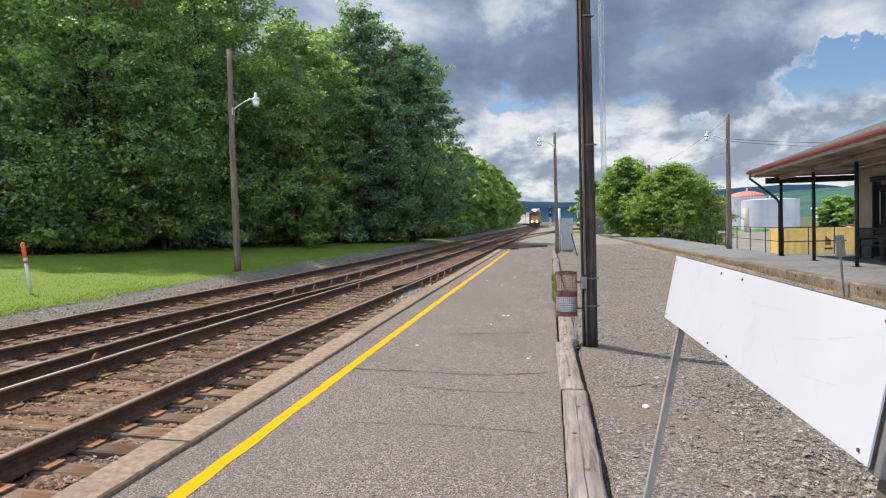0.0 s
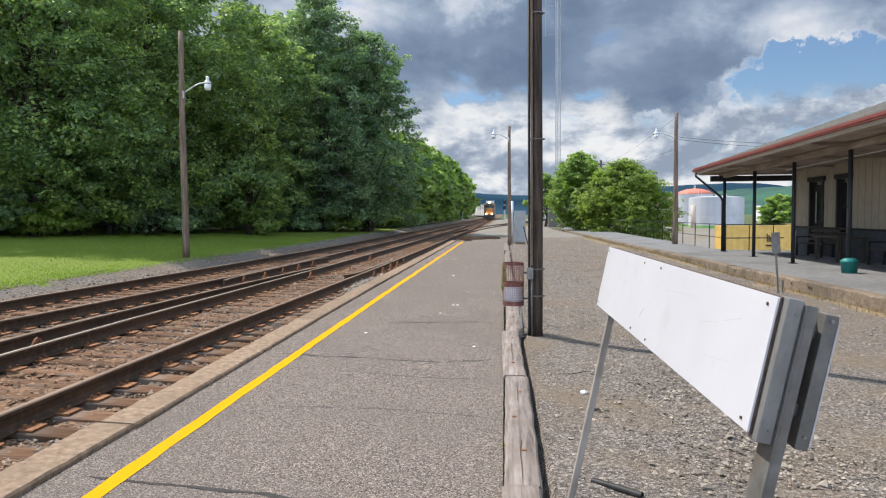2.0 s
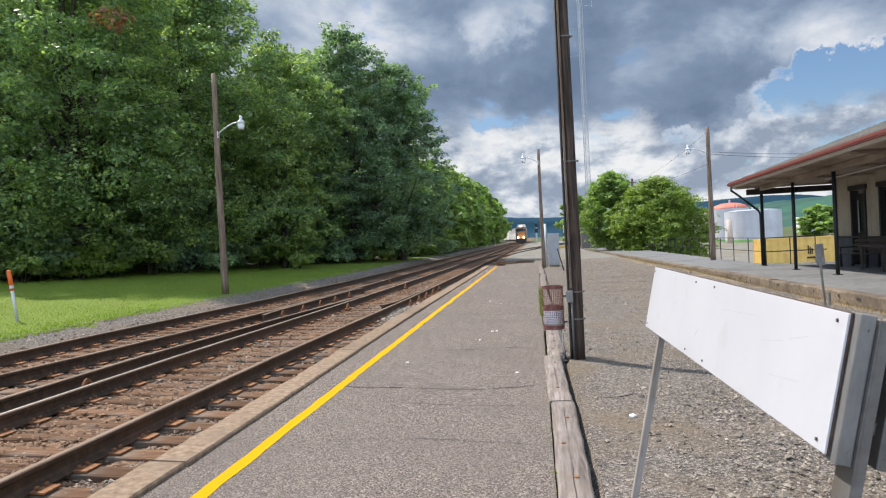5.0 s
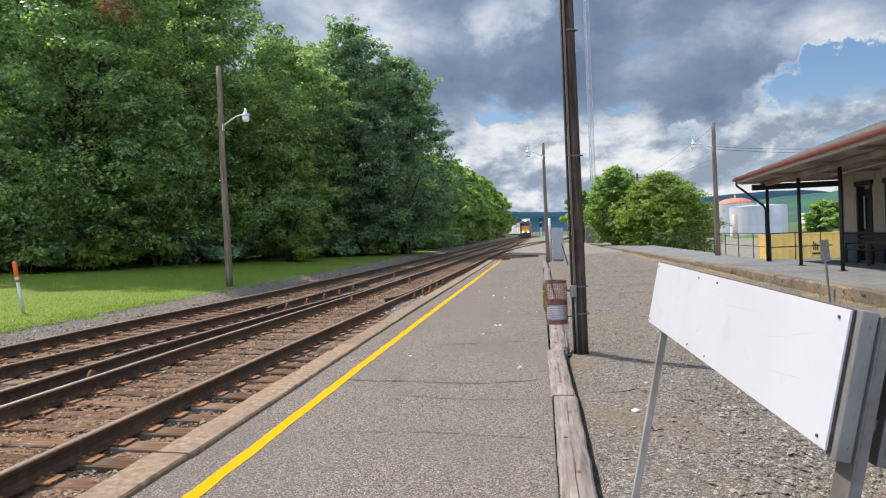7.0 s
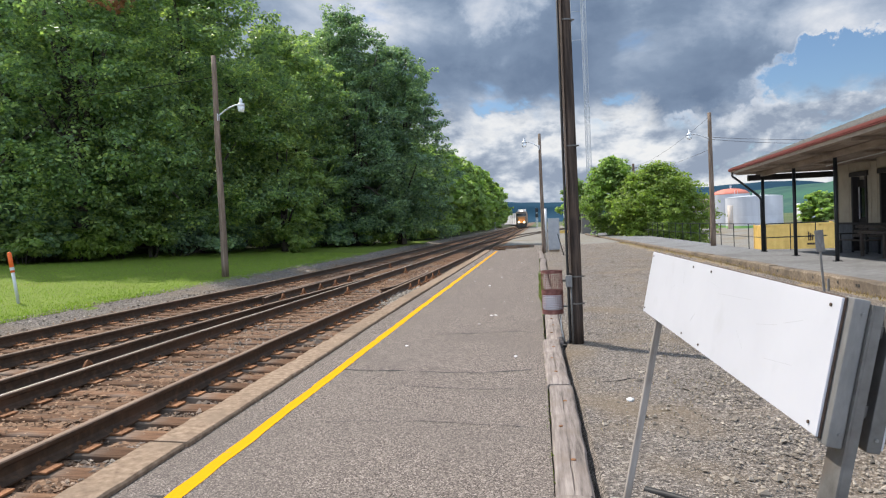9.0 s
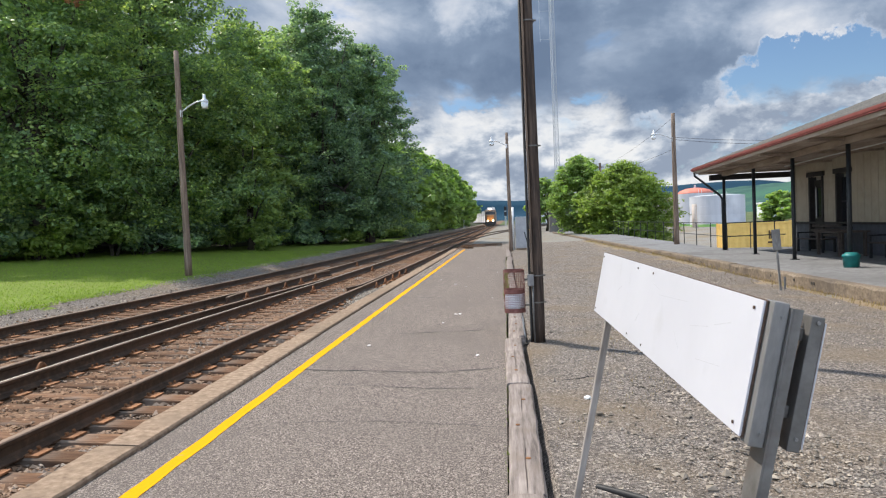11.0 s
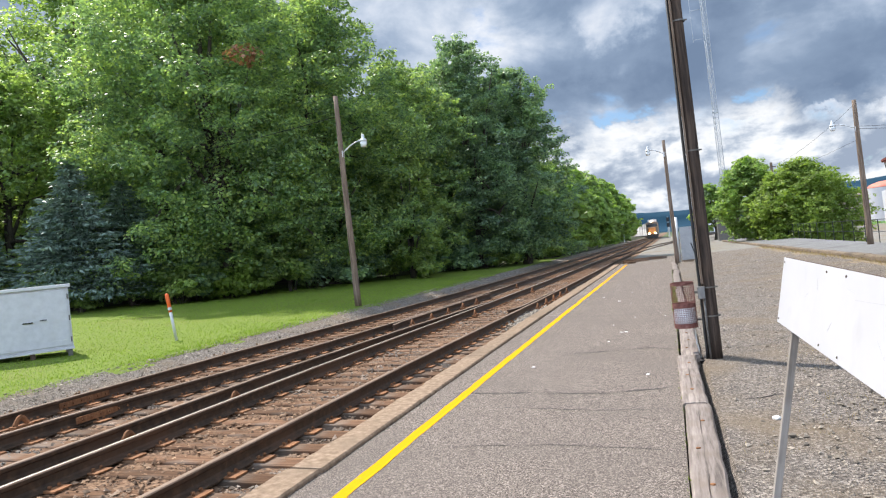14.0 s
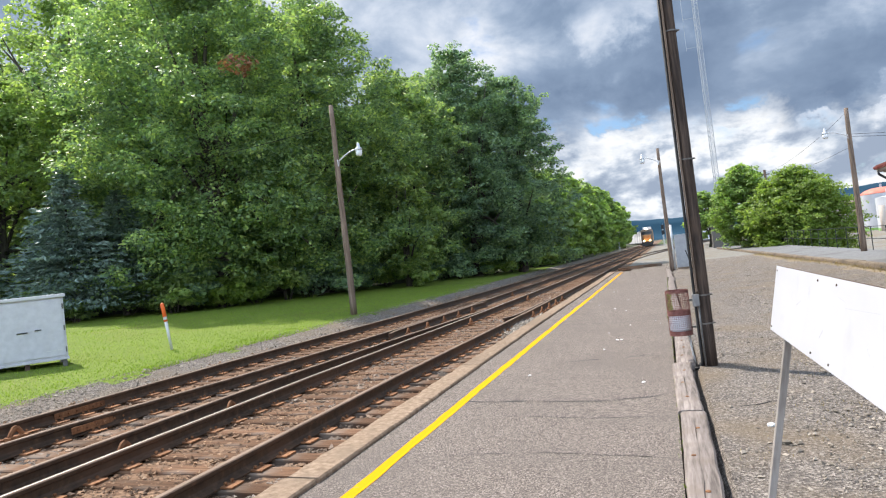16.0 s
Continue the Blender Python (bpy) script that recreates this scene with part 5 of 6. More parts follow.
for y0, y1, z0, z1 in openings:
    name = "door" if z0 < 0.1 else "window"
    w = part(name, Box(WX + 0.12, WX + 0.16, y0 + 0.11, y1 - 0.11, z0 + 0.02, z1 - 0.12, 0.004), TRIM if name == "door" else DARKGLASS, house, "dark panelled door" if name == "door" else "dark sash window")
    for yy in ((y0, y0 + 0.105), (y1 - 0.105, y1)):
        part("frame", Box(WX - 0.045, WX + 0.2, yy[0], yy[1], z0, z1 - 0.001, 0.006), TRIM, w)
    part("lintel", Box(WX - 0.075, WX + 0.2, y0 - 0.09, y1 + 0.09, z1 + 0.001, z1 + 0.16, 0.008), TRIM, w, "heavy dark lintel board")
    if name == "window":
        part("sill", Box(WX - 0.08, WX + 0.18, y0 - 0.06, y1 + 0.06, z0 - 0.07, z0 - 0.001, 0.008), TRIM, w)
        part("glazing_bar", Box(WX + 0.095, WX + 0.118, y0 + 0.11, y1 - 0.11, (z0 + z1) / 2 - 0.07, (z0 + z1) / 2 - 0.02, 0.003), TRIM, w)
        part("glazing_bar", Box(WX + 0.1, WX + 0.118, (y0 + y1) / 2 - 0.02, (y0 + y1) / 2 + 0.02, z0 + 0.02, z1 - 0.12, 0.003), LAMPGREY, w)
    else:
        part("door_pane", Box(WX + 0.105, WX + 0.119, y0 + 0.32, y1 - 0.32, z0 + 1.15, z1 - 0.4, 0.003), DARKGLASS, w, "dark glass pane")
        part("pane_frame", Box(WX + 0.09, WX + 0.104, y0 + 0.24, y0 + 0.30, z0 + 1.1, z1 - 0.35, 0.003), LAMPGREY, w)
        part("pane_frame", Box(WX + 0.09, WX + 0.104, y1 - 0.30, y1 - 0.24, z0 + 1.1, z1 - 0.35, 0.003), LAMPGREY, w)

# canopy: soffit boards, fascia, gutter, beams and posts
EX, EY = 7.48, 27.9


def eave_z(y):
    return 3.08 + (27.3 - y) * 0.019


n_b = 12
for k in range(n_b):
    x0, x1 = EX + 0.08 + (WX - EX - 0.1) * k / n_b, EX + 0.08 + (WX - EX - 0.1) * (k + 1) / n_b - 0.008
    bm = bmesh.new()
    pts = []
    for y in (WY0, EY - 0.05):
        for x in (x0, x1):
            for dz in (0, 0.03):
                pts.append(bm.verts.new((x, y, eave_z(y) - 0.02 + dz + (x - EX) * 0.006 + rnd.uniform(0, 0.004))))
    for q in ((0, 1, 3, 2), (4, 6, 7, 5), (0, 4, 5, 1), (2, 3, 7, 6), (0, 2, 6, 4), (1, 5, 7, 3)):
        bm.faces.new([pts[i] for i in q])
    bmesh.ops.recalc_face_normals(bm, faces=bm.faces)
    part("soffit_board", bm, SOFFIT, house)


def sloped_bar(x0, x1, lo, hi, y0=WY0, y1=EY):
    bm = bmesh.new()
    v = [bm.verts.new((x, y, eave_z(y) + z)) for y in (y0, y1) for x in (x0, x1) for z in (lo, hi)]
    for q in ((0, 1, 3, 2), (4, 6, 7, 5), (0, 4, 5, 1), (2, 3, 7, 6), (0, 2, 6, 4), (1, 5, 7, 3)):
        bm.faces.new([v[i] for i in q])
    bmesh.ops.recalc_face_normals(bm, faces=bm.faces)
    return bm


part("fascia", sloped_bar(EX + 0.03, EX + 0.075, -0.03, 0.14), GUTTER, house, "pale brown fascia board")
part("gutter", sloped_bar(EX - 0.05, EX + 0.028, 0.06, 0.13), REDTRIM, house, "dull red gutter")
part("gutter_lip", sloped_bar(EX - 0.065, EX - 0.052, 0.10, 0.15), REDTRIM, house)
part("drip_edge", sloped_bar(EX - 0.02, EX + 0.10, 0.152, 0.185), REDTRIM, house, "red roof edge")
part("end_fascia", Box(EX + 0.077, 18.6, EY, EY + 0.045, eave_z(EY) - 0.03, eave_z(EY) + 0.16, 0.004), REDTRIM, house)
part("beam", sloped_bar(8.42, 8.58, -0.20, -0.03), SOFFIT, house, "brown canopy beam over the posts")
part("end_beam", Box(8.0, WX, 27.35, 27.55, 2.74, 2.95, 0.006), TRIM, house, "dark canopy end beam")
for k, y in enumerate((27.4, 24.25, 21.1, 17.85, 14.65, 11.4, 8.2)):
    p = part("canopy_post", Tube([(8.5, y, TOP), (8.5, y, eave_z(y) - 0.19)], 0.055, 10), BLACK, house, "slim black steel post", smooth=True)
    part("foot_plate", Box(8.4, 8.6, y - 0.1, y + 0.1, TOP + 0.001, TOP + 0.02, 0.003), BLACK, p)
    part("joist", Box(EX + 0.1, WX, y - 0.05, y + 0.05, eave_z(y) - 0.10, eave_z(y) - 0.031, 0.004), SOFFIT, house)
part("conduit", Tube([(9.6, y, eave_z(y) - 0.16) for y in (6, 12, 18, 24.5)], 0.018, 6), LAMPGREY, house, "thin grey conduit under the soffit")
part("downpipe", Tube([(EX, 27.6, 3.08), (EX, 27.58, 2.95), (EX + 0.2, 27.55, 2.78), (8.36, 27.4, 2.15), (8.42, 27.36, 2.0), (8.42, 27.36, 0.1)], 0.042, 8), BLACK, house, "black downpipe", smooth=True)
# hipped roof, in courses
RX, RZ = 13.2, 0.36
courses = 16
for k in range(courses):
    bm = bmesh.new()
    f0, f1 = k / courses, (k + 1) / courses
    span = 5.9
    xa, xb = EX + 0.02 + span * f0, EX + 0.02 + span * f1 + 0.05
    za, zb = span * f0 * RZ + 0.19, span * f1 * RZ + 0.19
    ya, yb = EY - span * f0, EY - span * f1
    ring = [((xa, WY0), za), ((xa, ya), za), ((18.6, ya), za)]
    lip = [bm.verts.new((p[0], p[1], eave_z(p[1]) + z - 0.01)) for p, z in ring]
    edge = [bm.verts.new((p[0], p[1], eave_z(p[1]) + z + 0.02)) for p, z in ring]
    back = [bm.verts.new((xb, WY0, eave_z(WY0) + zb)), bm.verts.new((xb, yb, eave_z(yb) + zb)), bm.verts.new((18.6, yb, eave_z(yb) + zb))]
    for i in range(2):
        bm.faces.new((edge[i], edge[i + 1], back[i + 1], back[i]))
        bm.faces.new((edge[i + 1], edge[i], lip[i], lip[i + 1]))
    part("roof_course", bm, ROOF, house, "grey shingled hipped roof" if k == 0 else "")
part("roof_ridge", Box(RX - 0.1, 18.6, WY0, 22.0, 5.3, 5.42), ROOF, house)


def bench(m):
    b = thing("platform_bench", "dark wooden slatted bench under the canopy", "bench", m, group="benches by the station wall")
    for k in range(4):
        part("seat_slat", Box(-0.75, 0.75, -0.05 + 0.12 * k, 0.05 + 0.12 * k, 0.42, 0.45, 0.005), BENCH, b)
    for k in range(3):
        ob = part("back_slat", Box(-0.75, 0.75, -0.015, 0.015, 0.0, 0.10, 0.005), BENCH, b)
        ob.matrix_basis = pose(0, 0.45 + 0.05 * k, 0.52 + 0.14 * k, -15, 0, 0)
    for x in (-0.66, 0.66):
        part("leg", Box(x - 0.03, x + 0.03, -0.05, 0.02, 0, 0.419, 0.005), BLACK, b)
        part("leg", Box(x - 0.03, x + 0.03, 0.36, 0.42, 0, 0.419, 0.005), BLACK, b)
        part("arm_rest", Box(x - 0.03, x + 0.03, -0.06, 0.44, 0.62, 0.66, 0.005), BLACK, b)
        part("arm_support", Box(x - 0.02, x + 0.02, -0.04, 0.0, 0.451, 0.619, 0.004), BLACK, b)
    return b


bench(pose(10.3, 24.3, TOP, 0, 0, -80))
bench(pose(10.35, 19.9, TOP, 0, 0, -90))
bench(pose(10.35, 13.6, TOP, 0, 0, -90))
tb = thing("side_table", "dark wooden table under the canopy", "table", pose(10.3, 22.2, TOP))
part("tabletop", Box(-0.45, 0.45, -0.8, 0.8, 0.70, 0.75, 0.006), BENCH, tb)
for x in (-0.36, 0.36):
    for y in (-0.68, 0.68):
        part("leg", Box(x - 0.04, x + 0.04, y - 0.04, y + 0.04, 0, 0.699, 0.005), BENCH, tb)
bk = thing("bucket", "small bright teal plastic bucket with lid", "bucket", pose(8.52, 17.85, TOP))
part("pail", lathe(bmesh.new(), [(0.17, 0.0), (0.19, 0.24), (0.20, 0.25)], 18), GREENBIN, bk, smooth=True)
part("lid", lathe(bmesh.new(), [(0.205, 0.252), (0.20, 0.30), (0.13, 0.36), (0.03, 0.375)], 18), GREENBIN, bk, "domed teal lid", smooth=True)

# ---- beyond the far platform ----
YARD = -2.1


def container(m, label, mark):
    c = thing("shipping_container", label, "container", m, group="containers in the yard")
    bm = bmesh.new()
    n = 46
    prof = []
    for k in range(n + 1):
        prof.append((-3.03 + 6.06 * k / n, 0.0 if (k // 2) % 2 else 0.035))
    top = [[bm.verts.new((x, -1.22 + d, z)) for x, d in prof] for z in (0.15, 2.5)]
    for k in range(n):
        bm.faces.new((top[0][k], top[0][k + 1], top[1][k + 1], top[1][k]))
    part("side_wall", bm, CONTAINER, c, "corrugated yellow steel side")
    part("back_wall", Box(-3.03, 3.03, 1.18, 1.22, 0.15, 2.5), CONTAINER, c)
    for x in (-3.03, 2.99):
        part("end_wall", Box(x, x + 0.04, -1.18, 1.18, 0.15, 2.5), CONTAINER, c)
    part("roof", Box(-3.0, 3.0, -1.2, 1.2, 2.47, 2.53), CONTAINER, c)
    for x in (-3.07, 2.95):
        for y in (-1.26, 1.14):
            part("corner_post", Box(x, x + 0.12, y, y + 0.12, 0.02, 2.59, 0.01), CONTAINER, c)
    for z in (0.02, 2.46):
        part("rail", Box(-2.94, 2.94, -1.262, -1.20, z, z + 0.13, 0.006), CONTAINER, c)
    if mark:
        for q in range(3):
            part("marking", Box(0.42 + q * 0.14, 0.50 + q * 0.14, -1.266, -1.224, 1.2, 1.9 - 0.12 * q), CONTMARK, c, "dark painted marking")
        part("marking", Box(0.35, 0.95, -1.266, -1.224, 0.85, 1.0), CONTMARK, c)
    else:
        part("marking", Box(-2.3, -1.2, -1.266, -1.224, 1.75, 2.25), CONTMARK, c)
        part("marking", Box(-2.3, -1.2, -1.266, -1.224, 1.2, 1.55), CONTMARK, c)
    return c


container(pose(21.2, 60, YARD, 0, 0, -3), "yellow corrugated shipping container with dark markings", True)
container(pose(27.45, 60.6, YARD, 0, 0, -3), "yellow shipping container standing behind the railing", False)


def tank(x, y, r, h, dome, colour, band, label):
    t = thing("storage_tank", label, "tank", pose(x, y, YARD), group="storage tanks")
    z = 0.0
    k = 0
    while z < h - 0.01:
        z1 = min(z + 1.5, h)
        part("shell_ring", lathe(bmesh.new(), [(r, z), (r, z1 - 0.02), (r * 0.998, z1)], 56), TANKGREEN if z1 <= band else colour, t, smooth=False)
        z, k = z1, k + 1
    part("dome", lathe(bmesh.new(), [(r * 1.005, h), (r * 1.005, h + 0.08), (r * 0.8, h + dome * 0.55), (r * 0.45, h + dome * 0.88), (0.1, h + dome)], 48), TANKRED if dome > 1 else colour, t, "red domed roof" if dome > 1 else "", smooth=True)
    part("vent", Tube([(0, 0, h + dome - 0.02), (0, 0, h + dome + 0.5)], 0.15, 8), colour, t)
    for s in (-0.25, 0.25):
        part("ladder_rail", Tube([(s, -r - 0.15, 0), (s, -r - 0.15, h + 0.6)], 0.04, 6), LAMPGREY, t)
    return t


tank(36.0, 121, 4.4, 6.1, 0.35, TANK, 1.51, "silver storage tank with a green lower band")
tank(35.1, 131, 3.2, 7.0, 1.1, TANK, 1.51, "silver storage tank with a red domed roof")
tank(30.2, 137, 3.6, 6.3, 0.4, TANKTAN, 0, "tan storage tank behind the others")
stack = thing("vent_stack", "pale pinkish vent stack between the tanks", "vent stack", pose(31.2, 117, YARD))
part("pipe", Tube([(0, 0, 0), (0, 0, 4.9)], 0.42, 16), GUTTER, stack, smooth=True)
shed = thing("warehouse", "long white metal warehouse in the distance", "warehouse", pose(84, 210, -1.5, 0, 0, -10))
part("wall", Box(-9, 9, -5, 5, 0, 4.4), SHED, shed)
part("roof", Box(-9.4, 9.4, -5.4, 5.4, 4.41, 4.9, 0.1), SHED, shed)
for k in range(6):
    part("door", Box(-8 + k * 2.7, -6.4 + k * 2.7, -5.06, -5.005, 0.1, 3.1), GREYBOX, shed)

# silver cabinet, mast, hut, trailer and bumper near the platform end
sc = thing("signal_cabinet", "tall silver steel signal cabinet on a concrete base", "cabinet", pose(0.98, 37.2, -0.1))
part("body", Box(-0.30, 0.30, -0.22, 0.22, 0.16, 1.82, 0.012), GREYBOX, sc)
part("door", Box(-0.27, 0.27, -0.238, -0.222, 0.22, 1.76, 0.005), GREYBOX, sc)
part("base", Box(-0.26, 0.26, -0.2, 0.2, 0.0, 0.158, 0.01), CONCRETE, sc)
ms = thing("vent_pole", "pale grey steel pole beside the signal cabinet", "pole", pose(0.58, 37.3, -0.1))
part("pole_tube", Tube([(0, 0, 0), (0, 0, 2.35)], 0.07, 10), LAMPGREY, ms, smooth=True)
stk = thing("leaning_stake", "thin dark stake leaning in the gravel", "stake", pose(1.32, 33.0, -0.1, 0, -14, 0))
part("rod", Tube([(0, 0, 0), (0, 0, 1.1)], 0.025, 6), CABLE, stk)
hut = thing("equipment_hut", "small grey metal equipment hut below the trees", "hut", pose(6.6, 84, -0.3))
part("wall", Box(-1.2, 1.2, -1, 1, 0, 2.5, 0.03), DULLSTEEL, hut)
part("roof", Box(-1.3, 1.3, -1.1, 1.1, 2.51, 2.62, 0.02), DULLSTEEL, hut)
part("door", Box(-0.4, 0.4, -1.03, -1.002, 0.1, 2.1, 0.01), DULLSTEEL, hut)
tr = thing("trailer", "white box trailer parked in the yard", "trailer", pose(6.3, 118, -0.3))
part("box_body", Box(-1.3, 1.3, 0, 9, 1.0, 3.7, 0.05), SHED, tr)
for x in (-1.1, 1.1):
    for y in (1.2, 2.4):
        part("wheel", Tube([(x - 0.14, y, 0.5), (x + 0.14, y, 0.5)], 0.5, 16), CABLE, tr)
part("underframe", Box(-1.0, 1.0, 0.2, 8.8, 0.75, 0.999), DULLSTEEL, tr)
bp = thing("bumping_post", "yellow steel bumper at the end of a siding", "bumper", pose(2.9, 72, -0.28))
part("beam", Box(-0.9, 0.9, -0.15, 0.15, 0.55, 0.85, 0.02), CONTAINER, bp)
for x in (-0.7, 0.7):
    part("strut", Tube([(x, 0, 0), (x, 0, 0.56)], 0.08, 8), CONTAINER, bp)
# debris at the end of the platform
for x, y, l, a in ((-1.9, 43.5, 1.5, 12), (-1.1, 44.6, 2.0, -8), (-2.0, 40.6, 0.5, 50)):
    ob = part("scrap_timber", Box(-l / 2, l / 2, -0.12, 0.12, 0, 0.16, 0.02), TIE)
    ob.matrix_basis = pose(x, y, ground_height(x, y) + 0.0, 0, 0, a)
    tagged(ob, "dark scrap timber lying beyond the platform end", "timber", "scrap timbers")


def signal(m, tall, label):
    s = thing("railway_signal", label, "signal", m, group="signals")
    part("mast", Tube([(0, 0, 0), (0, 0, tall)], 0.09, 8), LAMPGREY, s)
    for z in (tall - 0.6, tall - 1.9):
        part("head", Box(-0.35, 0.35, -0.22, -0.1, z - 0.5, z + 0.5, 0.03), BLACK if label[0] == "b" else LAMPGREY, s)
    for x in (-0.22, 0.22):
        part("ladder_rail", Tube([(x, 0.35, 0), (x, 0.15, tall - 1)], 0.03, 6), LAMPGREY, s)
    for k in range(9):
        part("rung", Tube([(-0.22, 0.33 - 0.02 * k, 0.4 + k * 0.4), (0.22, 0.33 - 0.02 * k, 0.4 + k * 0.4)], 0.02, 5), LAMPGREY, s)
    return s


signal(pose(-9.75, 165, 0.1), 4.4, "pale grey railway signal mast with ladder")
signal(pose(0.2, 172, -0.2), 5.2, "black-headed railway signal on a grey mast")
signal(pose(1.7, 176, -0.2), 4.6, "black-headed railway signal on a grey mast")

# lattice radio tower
tw = thing("radio_tower", "tall slender lattice radio tower with side antennas", "tower", pose(15.4, 200, -0.3))
TW, TH = 0.8, 74.0
corners = [(TW * math.cos(a), TW * math.sin(a)) for a in (0.3, 0.3 + 2.094, 0.3 + 4.189)]
for cx, cy in corners:
    part("leg", Tube([(cx, cy, 0), (cx, cy, TH)], 0.085, 6), TOWERSTEEL, tw)
bm = bmesh.new()
z = 0.0
while z < TH - 1.4:
    for k in range(3):
        a, b = corners[k], corners[(k + 1) % 3]
        tube(bm, [(a[0], a[1], z), (b[0], b[1], z + 1.4)], 0.035, 4, False)
        tube(bm, [(b[0], b[1], z), (a[0], a[1], z + 1.4)], 0.035, 4, False)
        tube(bm, [(a[0], a[1], z), (b[0], b[1], z)], 0.035, 4, False)
    z += 1.4
part("bracing", bm, TOWERSTEEL, tw, "fine crossed steel bracing")
for z, s in ((52, -1), (60, -1), (66, 1)):
    an = part("antenna", Tube([(s * 3.4, 0, z), (s * 3.4, 0, z + 7)], 0.07, 6), TOWERSTEEL, tw)
    part("antenna_arm", Tube([(0, 0, z + 0.6), (s * 3.4, 0, z + 0.6)], 0.05, 5), TOWERSTEEL, an)
yp = thing("utility_pole", "thin wooden pole rising behind the tree", "utility pole", pose(10.4, 75, -0.5))
part("shaft", Tube([(0, 0, 0), (0, 0, 7.7)], [0.16, 0.12], 8), LAMPWOOD, yp)
part("cross_arm", Box(-0.4, 0.4, -0.05, 0.05, 7.2, 7.3), LAMPWOOD, yp)


def wire(a, b, sag, r=0.008):
    pts = [(a[0] + (b[0] - a[0]) * t, a[1] + (b[1] - a[1]) * t, a[2] + (b[2] - a[2]) * t - sag * 4 * t * (1 - t)) for t in np.linspace(0, 1, 12)]
    return tagged(part("overhead_wire", Tube(pts, r, 5), CABLE), "thin black wire strung from a lamp post", "wire", "overhead wires")


wire((8.28, 34, 5.15), (16.5, 34.8, 4.75), 0.12)
wire((8.28, 34, 5.05), (16.5, 34.9, 4.6), 0.16)
wire((8.28, 34, 6.1), (10.4, 75, 6.9), 0.4, 0.007)
wire((8.28, 34, 4.6), (10.4, 75, 6.4), 0.3, 0.007)
wire((-10.38, 22.3, 6.9), (-33, 34, 9.5), 0.3, 0.012)

# ---- the freight train ----
loco = thing("locomotive", "orange and black diesel locomotive with lit headlights on the track", "locomotive", pose(-4.04, 192, 0.03))
part("hood", Box(-1.45, 1.45, 4.2, 20, 1.5, 4.35, 0.15), LOCO_ORANGE, loco, "orange engine hood")
cabp = part("cab", Box(-1.55, 1.55, 1.6, 4.19, 1.3, 4.55, 0.18), LOCO_CREAM, loco, "cream and orange cab")
part("nose", Box(-1.0, 1.0, 0.1, 1.59, 1.3, 3.05, 0.2), LOCO_ORANGE, loco, "orange short nose")
part("windscreen", Box(-1.35, 1.35, 1.56, 1.6, 3.3, 4.0, 0.01), DARKGLASS, cabp, "dark windscreen")
part("number_board", Box(-0.9, 0.9, 1.55, 1.6, 4.12, 4.32, 0.01), LOCO_BLACK, cabp)
part("underframe", Box(-1.5, 1.5, -0.1, 20.2, 0.95, 1.299, 0.03), LOCO_BLACK, loco)
part("pilot", Box(-1.4, 1.4, -0.4, -0.101, 0.15, 1.3, 0.05), LOCO_BLACK, loco, "black snowplough pilot")
for s in (-0.75, 0.75):
    part("ditch_light", Tube([(s, -0.40, 1.55), (s, -0.5, 1.55)], 0.16, 12), HEADLIGHT, loco, "bright lit ditch light")
for s in (-0.16, 0.16):
    part("headlight", Tube([(s, 1.55, 4.72), (s, 1.48, 4.72)], 0.13, 12), HEADLIGHT, loco, "bright lit headlight")
part("lamp_case", Box(-0.4, 0.4, 1.56, 1.9, 4.551, 4.9, 0.03), LOCO_BLACK, loco)
for y in (3.0, 16.0):
    part("truck_frame", Box(-1.2, 1.2, y - 1.9, y + 1.9, 0.35, 0.949, 0.05), LOCO_BLACK, loco)
    for dy in (-1.4, 0, 1.4):
        for s in (-0.74, 0.74):
            part("wheel", Tube([(s - 0.06, y + dy, 0.50), (s + 0.06, y + dy, 0.50)], 0.5, 16), RAIL, loco)
for k in range(8):
    y = 214 + 19.5 * k
    car = thing("container_car", "freight car with pale stacked containers", "freight car", pose(-4.04 - (y - 192) ** 2 / 2600, y, 0.03, 0, 0, math.degrees((y - 192) / 1300)), group="freight cars")
    part("lower_container", Box(-1.25, 1.25, 0.5, 18, 0.9, 3.5, 0.04), BOXCAR, car)
    part("upper_container", Box(-1.22, 1.22, 0.8, 17.6, 3.51, 5.6 - 0.5 * (k % 2), 0.04), BOXCAR, car)
    part("well", Box(-1.4, 1.4, 0, 18.6, 0.55, 0.899, 0.03), LOCO_BLACK, car)
    for dy in (1.2, 3.0, 15.6, 17.4):
        part("axle", Tube([(-0.8, dy, 0.42), (0.8, dy, 0.42)], 0.42, 14), RAIL, car)


# ---- hills ----
def ridge(name, dist, rows, depth, mat, label, seed):
    """A long wooded ridge: crest heights by x, falling to the plain on both sides."""
    v, f = [], []
    x0, x1 = rows[0][0], rows[-1][0]
    cols = 240
    for i in range(cols + 1):
        x = x0 + (x1 - x0) * i / cols
        h = lerp(rows, x) + 5 * noise.noise((x * 0.004, seed, 0)) + 2.0 * noise.noise((x * 0.03, seed, 2)) + 1.0 * noise.noise((x * 0.11, seed, 3))
        for j in range(13):
            t = j / 12
            hh = h * math.sin(t * math.pi / 2) ** 1.2
            v.append((x, dist - depth * (1 - t), -4 + hh + 4 * t * noise.noise((x * 0.012, t * 6, seed))))
        v.append((x, dist + depth * 0.8, -6))
    for i in range(cols):
        for j in range(13):
            a, b = i * 14 + j, (i + 1) * 14 + j
            f.append((a, b, b + 1, a + 1))
    ob = data_part(name, v, f, mat)
    return tagged(ob, label, "hill", kind="structure")


